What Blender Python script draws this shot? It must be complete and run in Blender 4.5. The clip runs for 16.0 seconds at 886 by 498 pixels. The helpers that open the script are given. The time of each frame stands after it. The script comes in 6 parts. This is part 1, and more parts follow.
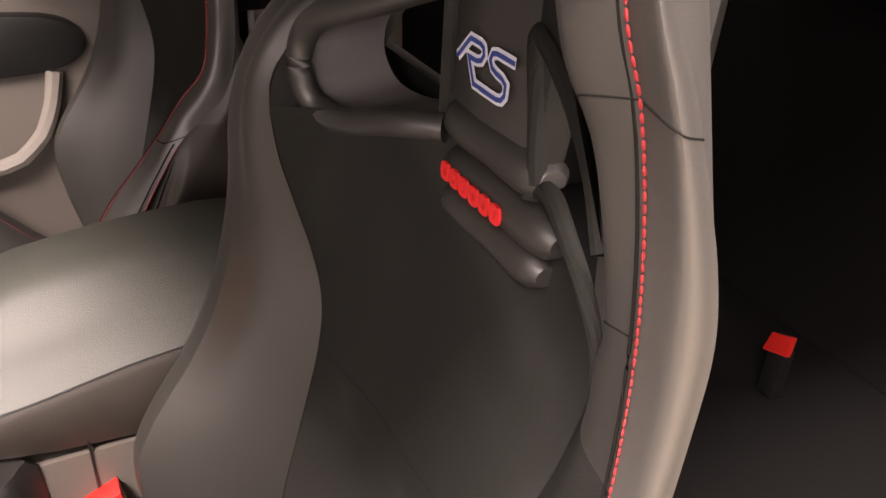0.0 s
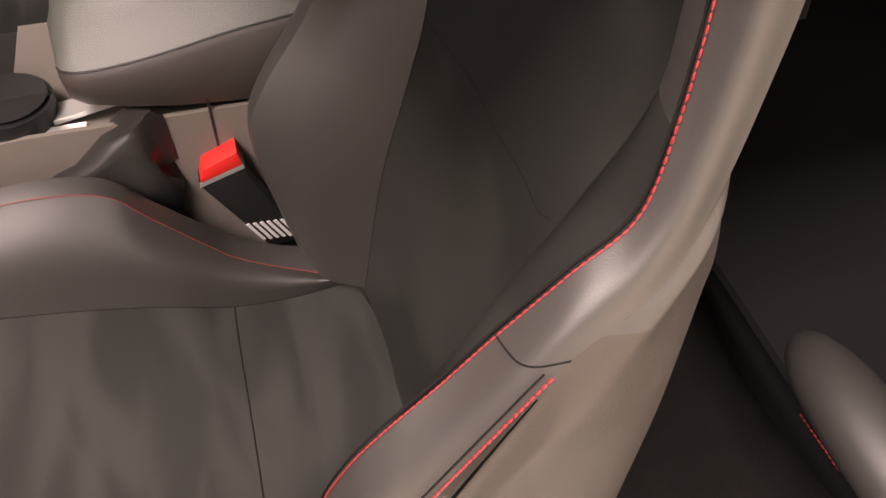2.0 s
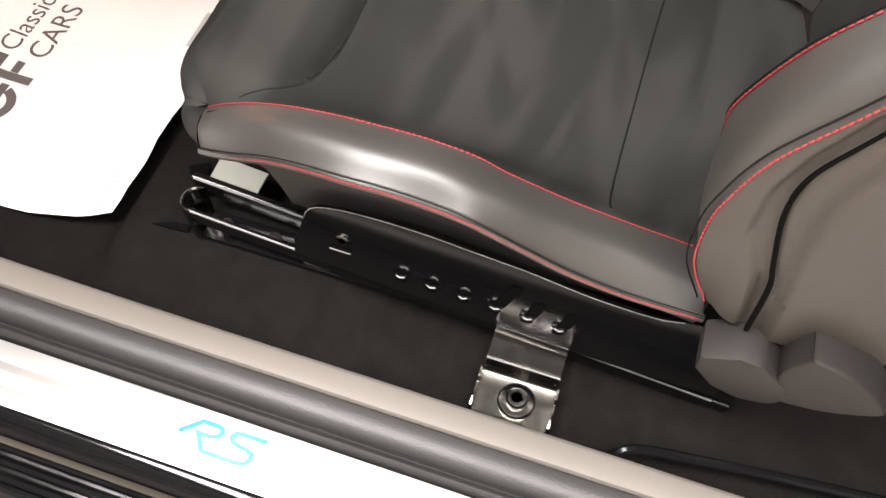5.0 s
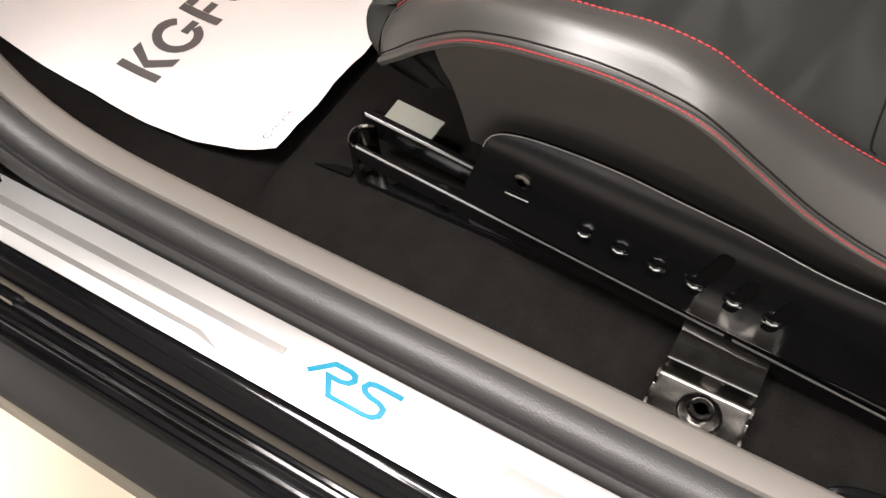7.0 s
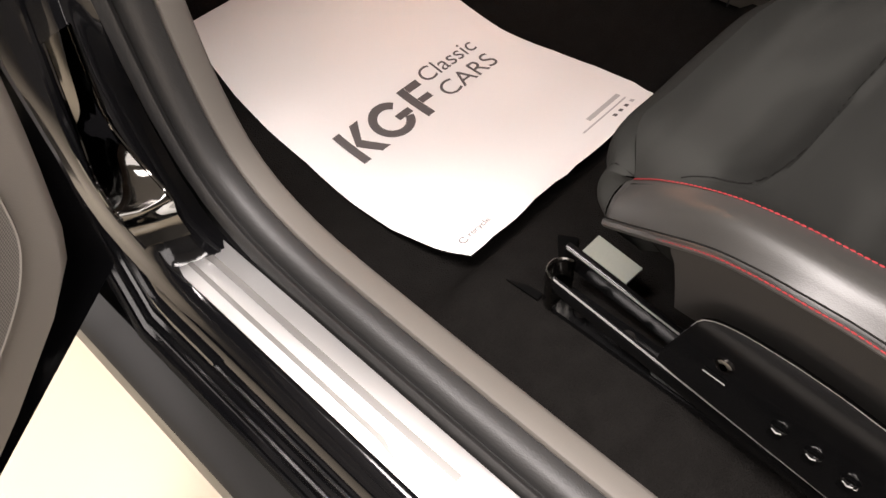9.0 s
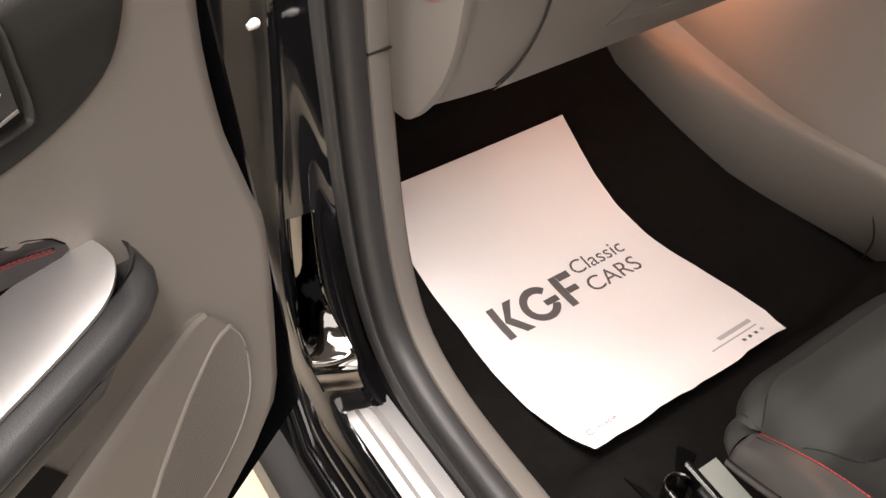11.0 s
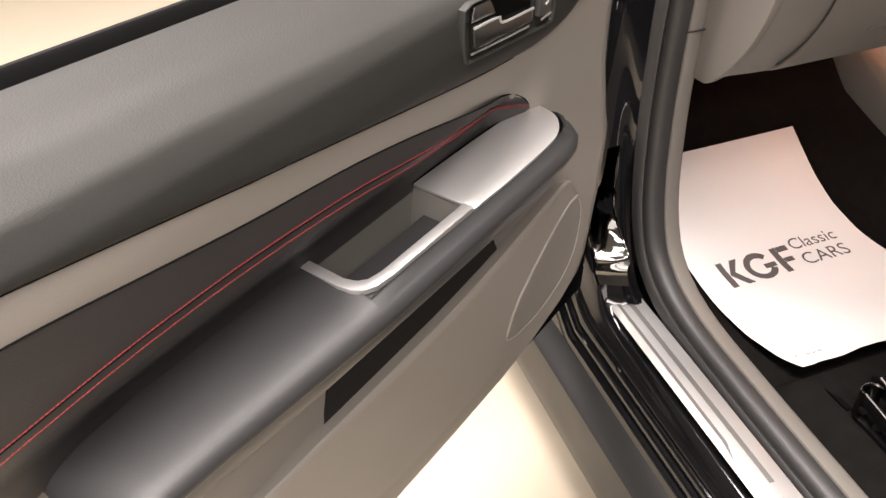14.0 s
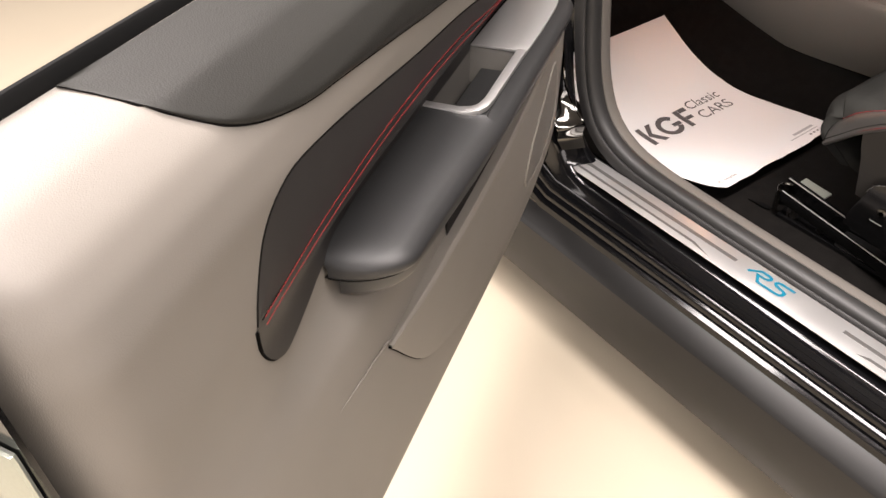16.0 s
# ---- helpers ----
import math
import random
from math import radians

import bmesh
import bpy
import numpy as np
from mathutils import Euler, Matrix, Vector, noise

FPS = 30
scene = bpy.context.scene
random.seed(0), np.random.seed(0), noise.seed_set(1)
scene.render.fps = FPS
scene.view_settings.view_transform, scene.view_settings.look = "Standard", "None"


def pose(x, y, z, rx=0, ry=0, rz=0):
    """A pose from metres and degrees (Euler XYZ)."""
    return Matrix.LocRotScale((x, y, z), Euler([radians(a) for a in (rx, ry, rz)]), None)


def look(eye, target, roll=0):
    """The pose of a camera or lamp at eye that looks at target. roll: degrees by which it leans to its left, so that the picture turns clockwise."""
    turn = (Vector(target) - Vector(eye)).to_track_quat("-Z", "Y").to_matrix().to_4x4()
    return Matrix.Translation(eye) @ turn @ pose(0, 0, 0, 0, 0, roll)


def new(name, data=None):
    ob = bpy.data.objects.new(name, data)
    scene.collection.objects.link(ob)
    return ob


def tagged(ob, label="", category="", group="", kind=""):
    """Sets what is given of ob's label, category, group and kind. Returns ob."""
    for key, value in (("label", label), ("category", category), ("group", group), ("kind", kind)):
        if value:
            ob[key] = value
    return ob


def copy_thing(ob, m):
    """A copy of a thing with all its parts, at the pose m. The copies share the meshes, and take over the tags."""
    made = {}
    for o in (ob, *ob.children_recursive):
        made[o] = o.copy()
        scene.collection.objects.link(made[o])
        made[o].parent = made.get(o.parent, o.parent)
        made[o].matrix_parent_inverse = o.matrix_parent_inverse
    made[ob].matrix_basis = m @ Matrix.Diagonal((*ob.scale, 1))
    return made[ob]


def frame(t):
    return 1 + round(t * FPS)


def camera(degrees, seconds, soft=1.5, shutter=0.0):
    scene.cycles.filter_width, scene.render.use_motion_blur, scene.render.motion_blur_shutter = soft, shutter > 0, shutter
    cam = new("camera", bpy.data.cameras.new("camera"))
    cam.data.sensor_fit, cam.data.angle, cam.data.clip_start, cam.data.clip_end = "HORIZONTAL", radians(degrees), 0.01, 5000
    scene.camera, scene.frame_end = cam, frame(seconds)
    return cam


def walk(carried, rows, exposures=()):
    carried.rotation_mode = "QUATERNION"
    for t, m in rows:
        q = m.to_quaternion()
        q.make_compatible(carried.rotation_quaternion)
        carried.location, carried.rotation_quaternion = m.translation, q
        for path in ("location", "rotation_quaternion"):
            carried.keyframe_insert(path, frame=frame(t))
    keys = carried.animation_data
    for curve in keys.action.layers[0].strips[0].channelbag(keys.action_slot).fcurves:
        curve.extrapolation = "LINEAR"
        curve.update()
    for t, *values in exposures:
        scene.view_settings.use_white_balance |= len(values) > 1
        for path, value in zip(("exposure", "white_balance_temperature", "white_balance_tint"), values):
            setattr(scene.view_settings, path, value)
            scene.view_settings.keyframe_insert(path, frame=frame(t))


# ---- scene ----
cam = camera(56.0, 16.0)
PATH = [
    (0, (0.0611, -0.2013, 1.39), (1.5729, -1.0174, 0.366), 2.9),
    (0.5, (0.055, -0.22, 1.38), (1.5149, -0.917, 0.204), 1.8),
    (1, (0.0472, -0.2381, 1.369), (1.4419, -0.8082, 0.051), 2.0),
    (1.5, (0.0323, -0.235, 1.358), (1.3618, -0.7128, -0.06), 2.0),
    (2, (0.019, -0.2221, 1.34), (1.2895, -0.6167, -0.153), 1.7),
    (2.5, (-0.0046, -0.213, 1.323), (1.2154, -0.5072, -0.233), 1.7),
    (3, (-0.0263, -0.207, 1.301), (1.1619, -0.3847, -0.299), 1.6),
    (3.5, (-0.0437, -0.1932, 1.281), (1.1036, -0.2329, -0.357), 1.9),
    (4, (-0.0602, -0.2025, 1.277), (1.0228, -0.0721, -0.399), 1.3),
    (4.5, (-0.0917, -0.17, 1.255), (0.9121, 0.048, -0.461), 2.4),
    (5, (-0.1217, -0.1457, 1.203), (0.8525, 0.1468, -0.52), 1.8),
    (5.2, (-0.1334, -0.1391, 1.18), (0.8365, 0.1915, -0.538), 0.8),
    (7.3, (-0.1617, -0.1238, 1.037), (0.7868, 0.5782, -0.578), -5.1),
    (7.5, (-0.1623, -0.1138, 1.041), (0.7761, 0.6077, -0.572), -4.9),
    (8, (-0.164, -0.0857, 1.067), (0.7418, 0.6903, -0.538), -4.7),
    (8.5, (-0.1578, -0.059, 1.094), (0.7154, 0.7916, -0.491), -4.8),
    (9, (-0.1505, -0.0303, 1.126), (0.6869, 0.893, -0.439), -4.7),
    (9.5, (-0.1492, -0.0003, 1.163), (0.6817, 0.9993, -0.357), -3.7),
    (9.7, (-0.1545, 0.014, 1.183), (0.6773, 1.0346, -0.322), -3.0),
    (11.8, (-0.2868, -0.0551, 1.348), (0.4445, 1.2683, 0.038), 0.0),
    (12, (-0.3093, -0.0671, 1.356), (0.4007, 1.2723, 0.051), 0.1),
    (12.5, (-0.376, -0.1022, 1.373), (0.2855, 1.2704, 0.077), -0.2),
    (13, (-0.4531, -0.1478, 1.381), (0.1585, 1.2511, 0.09), -1.0),
    (13.5, (-0.521, -0.2108, 1.393), (0.0407, 1.2134, 0.105), -0.9),
    (14, (-0.5939, -0.2946, 1.407), (-0.0909, 1.1593, 0.128), -1.6),
    (14.5, (-0.6695, -0.3512, 1.423), (-0.199, 1.1161, 0.148), -2.6),
    (15, (-0.772, -0.4057, 1.433), (-0.2936, 1.0593, 0.158), -2.2),
    (15.5, (-0.8583, -0.4548, 1.436), (-0.2966, 0.9713, 0.15), -2.9),
    (16, (-0.995, -0.426, 1.427), (-0.166, 0.823, 0.118), -2.9),
]
walk(cam, [(t, look(eye, target, roll)) for t, eye, target, roll in PATH], exposures=[(0, 1.98, 7300, 27), (1, 1.85, 7350, 27), (2, 1.45, 7400, 29), (3.5, 1.50, 7150, 29), (4.3, 1.58, 6700, 20), (5.2, 1.55, 6550, 14), (8, 1.08, 6550, 15), (9.5, 1.0, 6700, 17), (12, 1.2, 6700, 17), (15, 1.05, 6700, 17), (16, 0.85, 6700, 17)])

# ---- world and lights ----
world = bpy.data.worlds.new("showroom_air")
scene.world = world
world.use_nodes = True
bg = world.node_tree.nodes["Background"]
bg.inputs[0].default_value = (1.0, 0.95, 0.88, 1)
bg.inputs[1].default_value = 0.02


def area(name, x, y, z, sx, sy, power, colour, target):
    lamp = bpy.data.lights.new(name, "AREA")
    lamp.shape, lamp.size, lamp.size_y, lamp.energy, lamp.color = "RECTANGLE", sx, sy, power, colour
    ob = new(name, lamp)
    ob.matrix_world = look((x, y, z), target)
    return ob


WARM = (1.0, 0.965, 0.92)
# unseen overhead area lights, placed and powered to give the highlights and shading
area("overhead_light", -0.55, 0.0, 3.2, 0.5, 3.2, 106, WARM, (-0.55, 0.0, 0))
area("overhead_light", -0.6, 1.15, 3.2, 2.6, 0.5, 75, WARM, (-0.6, 1.15, 0))
area("overhead_light", -1.0, -2.4, 3.2, 3.0, 0.5, 60, WARM, (-1.0, -2.4, 0))
area("overhead_light", 2.9, 0.0, 3.2, 0.5, 3.0, 4, WARM, (2.9, 0.0, 0))
# unseen fill lights added at the side to brighten the seat
area("side_fill", -2.7, 2.1, 2.1, 3.2, 1.7, 40, WARM, (0.3, -0.3, 0.9))
area("side_fill", -2.9, -1.9, 1.7, 2.0, 1.8, 25, WARM, (0.3, -0.4, 1.1))
lamp = bpy.data.lights.new("footwell_glow", "POINT")
lamp.energy, lamp.color, lamp.shadow_soft_size = 0.65, (1.0, 0.42, 0.20), 0.02
new("footwell_glow", lamp).location = (0.725, 0.815, 0.735)

# ---- materials ----
def material(name, colour, rough=0.5, metal=0.0, grain=0.0, grain_scale=400.0, mottle=0.12, mottle_scale=9.0, sheen=0.0, coat=0.0, spec=0.5):
    m = bpy.data.materials.new(name)
    m.use_nodes = True
    nt = m.node_tree
    b = nt.nodes["Principled BSDF"]
    b.inputs["Roughness"].default_value, b.inputs["Metallic"].default_value = rough, metal
    b.inputs["Specular IOR Level"].default_value = spec
    b.inputs["Sheen Weight"].default_value, b.inputs["Sheen Roughness"].default_value = sheen, 0.45
    b.inputs["Coat Weight"].default_value, b.inputs["Coat Roughness"].default_value = coat, 0.05
    tc = nt.nodes.new("ShaderNodeTexCoord")
    n1 = nt.nodes.new("ShaderNodeTexNoise")
    n1.inputs["Scale"].default_value, n1.inputs["Detail"].default_value = mottle_scale, 5
    n2 = nt.nodes.new("ShaderNodeTexNoise")
    n2.inputs["Scale"].default_value, n2.inputs["Detail"].default_value = grain_scale, 2
    nt.links.new(tc.outputs["Object"], n1.inputs["Vector"])
    nt.links.new(tc.outputs["Object"], n2.inputs["Vector"])
    mix = nt.nodes.new("ShaderNodeMix")
    mix.data_type = "RGBA"
    mix.inputs["A"].default_value = (*[c * (1 - mottle) for c in colour], 1)
    mix.inputs["B"].default_value = (*[min(1, c * (1 + mottle)) for c in colour], 1)
    add = nt.nodes.new("ShaderNodeMath")
    add.operation = "ADD"
    half = nt.nodes.new("ShaderNodeMath")
    half.operation = "MULTIPLY_ADD"
    half.inputs[1].default_value, half.inputs[2].default_value = 0.5, 0.0
    nt.links.new(n1.outputs["Fac"], add.inputs[0])
    nt.links.new(n2.outputs["Fac"], add.inputs[1])
    nt.links.new(add.outputs[0], half.inputs[0])
    nt.links.new(half.outputs[0], mix.inputs["Factor"])
    nt.links.new(mix.outputs["Result"], b.inputs["Base Color"])
    rr = nt.nodes.new("ShaderNodeMapRange")
    rr.inputs["To Min"].default_value, rr.inputs["To Max"].default_value = max(0, rough * 0.85), min(1, rough * 1.15)
    nt.links.new(n1.outputs["Fac"], rr.inputs["Value"])
    nt.links.new(rr.outputs[0], b.inputs["Roughness"])
    if grain:
        bump = nt.nodes.new("ShaderNodeBump")
        bump.inputs["Strength"].default_value, bump.inputs["Distance"].default_value = grain, 0.001
        v = nt.nodes.new("ShaderNodeTexVoronoi")
        v.inputs["Scale"].default_value = grain_scale
        nt.links.new(tc.outputs["Object"], v.inputs["Vector"])
        nt.links.new(v.outputs["Distance"], bump.inputs["Height"])
        nt.links.new(bump.outputs["Normal"], b.inputs["Normal"])
    return m


LEATHER = material("black_leather", (0.0265, 0.0250, 0.0228), 0.45, spec=0.8, grain=0.09, grain_scale=900)
SUEDE = material("charcoal_suede", (0.022, 0.021, 0.020), 0.95, mottle=0.45, mottle_scale=9, grain=0.35, grain_scale=1300, spec=0.04)
CLOTH = material("dark_cloth", (0.006, 0.0057, 0.0057), 0.95, mottle=0.2, spec=0.1)
RED = material("red_thread", (0.21, 0.013, 0.016), 0.6, mottle=0.1)
RED_PLASTIC = material("red_plastic", (0.55, 0.02, 0.015), 0.35, mottle=0.05)
GREY = material("grey_plastic", (0.190, 0.173, 0.153), 0.55, grain=0.15, grain_scale=900, mottle=0.05)
SHELL = material("seat_shell_plastic", (0.028, 0.0232, 0.0193), 0.5, grain=0.2, grain_scale=900, mottle=0.05)
SOFT = material("soft_dark_plastic", (0.0205, 0.0202, 0.0182), 0.52, grain=0.15, grain_scale=620, mottle=0.08, spec=0.24)
ARM = material("armrest_vinyl", (0.022, 0.0222, 0.0225), 0.46, grain=0.12, grain_scale=900, mottle=0.06)
BLACK_PLASTIC = material("black_plastic", (0.009, 0.009, 0.009), 0.4, mottle=0.1)
RUBBER = material("rubber_seal", (0.020, 0.0195, 0.019), 0.5, mottle=0.15, grain=0.2, grain_scale=600)
PAINT = material("black_paint", (0.004, 0.004, 0.0045), 0.10, mottle=0.05, coat=0.0)
# mirror metal standing in for reflections in the gloss black paint
PAINT_GLARE = material("paint_glare_mirror", (0.15, 0.147, 0.14), 0.06, metal=1.0, mottle=0.15, mottle_scale=60)
SATIN = material("satin_silver", (0.66, 0.65, 0.64), 0.34, metal=0.8, mottle=0.04)
STEEL = material("brushed_steel", (0.74, 0.73, 0.72), 0.36, metal=0.85, mottle=0.03, mottle_scale=12)
DULL = material("dull_stripe", (0.30, 0.29, 0.28), 0.4, metal=0.9, mottle=0.05)
BLACK_STEEL = material("black_steel", (0.004, 0.004, 0.0042), 0.15, metal=0.0, mottle=0.1, spec=0.4)
ZINC = material("zinc_steel", (0.50, 0.53, 0.47), 0.34, metal=0.7, mottle=0.12)
PLATED = material("dark_plated_steel", (0.16, 0.153, 0.14), 0.2, metal=1.0, mottle=0.3, mottle_scale=60)
CHROME = material("dark_chrome", (0.16, 0.155, 0.15), 0.2, metal=1.0, mottle=0.1)
CARPET = material("black_carpet", (0.0085, 0.0079, 0.0074), 1.0, mottle=0.75, mottle_scale=38, grain=1.0, grain_scale=500, spec=0.0)
PAPER = material("white_paper", (0.80, 0.78, 0.77), 0.7, mottle=0.03, mottle_scale=5)
INK = material("grey_ink", (0.10, 0.09, 0.09), 0.7, mottle=0.25, mottle_scale=20)
PALE_INK = material("pale_ink", (0.42, 0.41, 0.41), 0.7)
BLUE = material("blue_thread", (0.025, 0.05, 0.22), 0.6)
WHITE_THREAD = material("white_thread", (0.6, 0.62, 0.7), 0.6)
TURQUOISE = material("blue_badge", (0.002, 0.13, 0.21), 0.25, mottle=0.3, mottle_scale=30)
SEAM = material("seam_shadow", (0.010, 0.0095, 0.009), 1.0, spec=0.0)
DARK_RED = material("dark_red_thread", (0.20, 0.02, 0.022), 0.7)
RED_THREAD = material("red_embroidery", (0.65, 0.02, 0.02), 0.6, mottle=0.2, mottle_scale=200)
RED_STICKER = material("red_sticker", (0.60, 0.03, 0.03), 0.35)
INK_BLACK = material("black_ink", (0.012, 0.012, 0.012), 0.4)
WHITE_PLASTIC = material("white_plastic", (0.75, 0.74, 0.70), 0.35)
SKIRT = material("satin_black_skirt", (0.012, 0.0117, 0.0114), 0.42, mottle=0.2, mottle_scale=14, spec=0.3)
DARK_LINING = material("dark_lining", (0.05, 0.048, 0.045), 0.9)
OPENING_GREY = material("opening_lining", (0.105, 0.098, 0.10), 0.6)
SKIRT_CLOTH = material("cushion_side_cloth", (0.030, 0.0275, 0.025), 0.85, mottle=0.15, grain=0.3, grain_scale=700)
CONSOLE = material("console_plastic", (0.115, 0.100, 0.088), 0.5, grain=0.15, grain_scale=900, mottle=0.06)
LID = material("armrest_lid_vinyl", (0.045, 0.0475, 0.040), 0.5, grain=0.2, grain_scale=800, mottle=0.06)
LEATHER_SHINY = material("creased_leather", (0.016, 0.015, 0.014), 0.33, grain=0.1, grain_scale=600, mottle=0.3, mottle_scale=40)
# the grey plastic again, with shade put into its colour
GREY_SHADE = material("grey_plastic_shaded", (0.125, 0.114, 0.101), 0.55, grain=0.15, grain_scale=900, mottle=0.05)
VINYL = material("smooth_black_vinyl", (0.021, 0.019, 0.0185), 0.5, grain=0.15, grain_scale=900, mottle=0.08)
CUP = material("pull_cup_plastic", (0.10, 0.094, 0.085), 0.5, mottle=0.06)
BEZEL = material("handle_bezel_plastic", (0.045, 0.044, 0.042), 0.42, mottle=0.06)
# knob plastic, also the painted shade in the door pocket
KNOB = material("dark_knob_and_pocket_shade", (0.012, 0.0105, 0.0095), 0.6, spec=0.25, mottle=0.15, mottle_scale=30)
# near-black that paints the shade inside openings and gaps
GAP_SHADE = material("gap_shade_black", (0.0015, 0.0015, 0.0015), 0.9, spec=0.05)
RUBBER_BLACK = material("black_belt_rubber", (0.005, 0.005, 0.005), 0.8, spec=0.15)
GRILLE = material("speaker_mesh", (0.23, 0.215, 0.195), 0.55, mottle=0.05)
gn = GRILLE.node_tree
gv = gn.nodes.new("ShaderNodeTexVoronoi")
gv.inputs["Scale"].default_value, gv.inputs["Randomness"].default_value = 420, 0.0
gr = gn.nodes.new("ShaderNodeMapRange")
gr.inputs["From Min"].default_value, gr.inputs["From Max"].default_value = 0.30, 0.50
gt = gn.nodes.new("ShaderNodeTexCoord")
gm = gn.nodes.new("ShaderNodeMix")
gm.data_type = "RGBA"
gm.inputs["A"].default_value, gm.inputs["B"].default_value = (0.20, 0.185, 0.165, 1), (0.08, 0.074, 0.066, 1)
gp = gn.nodes.new("ShaderNodeMapping")
gp.inputs["Rotation"].default_value = (0, 0, -radians(33.4))
gq = gn.nodes.new("ShaderNodeVectorMath")
gq.operation = "MULTIPLY"
gq.inputs[1].default_value = (1, 0, 1)
gn.links.new(gt.outputs["Object"], gp.inputs["Vector"])
gn.links.new(gp.outputs[0], gq.inputs[0])
gn.links.new(gq.outputs[0], gv.inputs["Vector"])
gn.links.new(gv.outputs["Distance"], gr.inputs["Value"])
gn.links.new(gr.outputs[0], gm.inputs["Factor"])
gn.links.new(gm.outputs["Result"], gn.nodes["Principled BSDF"].inputs["Base Color"])
LEVER = material("dark_satin_metal", (0.30, 0.295, 0.285), 0.26, metal=1.0, mottle=0.05)
LAMP_LENS = material("lamp_lens", (0.9, 0.6, 0.4), 0.4)
LAMP_LENS.node_tree.nodes["Principled BSDF"].inputs["Emission Color"].default_value = (1.0, 0.45, 0.22, 1)
LAMP_LENS.node_tree.nodes["Principled BSDF"].inputs["Emission Strength"].default_value = 6.0
FLOOR = material("cream_floor", (0.54, 0.47, 0.365), 0.22, mottle=0.05, mottle_scale=2.5)
WALL = material("white_wall", (0.38, 0.37, 0.36), 0.8, mottle=0.02, mottle_scale=1.5)



def brushed(m, colour, scale, strength):
    """Lighter and darker stroked streaks in a napped or worn surface."""
    nt = m.node_tree
    tc = nt.nodes.new("ShaderNodeTexCoord")
    mp = nt.nodes.new("ShaderNodeMapping")
    mp.inputs["Scale"].default_value = scale
    ns = nt.nodes.new("ShaderNodeTexNoise")
    ns.inputs["Scale"].default_value, ns.inputs["Detail"].default_value, ns.inputs["Distortion"].default_value = 1.0, 2.0, 0.8
    fine = nt.nodes.new("ShaderNodeTexNoise")
    fine.inputs["Scale"].default_value, fine.inputs["Detail"].default_value = 650, 3
    both = nt.nodes.new("ShaderNodeMath")
    both.operation = "MULTIPLY_ADD"
    both.inputs[1].default_value = 0.12
    rg = nt.nodes.new("ShaderNodeMapRange")
    rg.inputs["From Min"].default_value, rg.inputs["From Max"].default_value = 0.46, 0.68
    rg.interpolation_type = "SMOOTHSTEP"
    mx = nt.nodes.new("ShaderNodeMix")
    mx.data_type = "RGBA"
    mx.inputs["A"].default_value = (*[c * (1 - strength) for c in colour], 1)
    mx.inputs["B"].default_value = (*[c * (1 + strength) for c in colour], 1)
    nt.links.new(tc.outputs["Object"], mp.inputs["Vector"])
    nt.links.new(mp.outputs[0], ns.inputs["Vector"])
    nt.links.new(tc.outputs["Object"], fine.inputs["Vector"])
    nt.links.new(fine.outputs["Fac"], both.inputs[0])
    nt.links.new(ns.outputs["Fac"], both.inputs[2])
    nt.links.new(both.outputs[0], rg.inputs["Value"])
    nt.links.new(rg.outputs[0], mx.inputs["Factor"])
    nt.links.new(mx.outputs["Result"], nt.nodes["Principled BSDF"].inputs["Base Color"])


brushed(SUEDE, (0.0212, 0.0213, 0.0197), (3.5, 13, 4.5), 0.19)


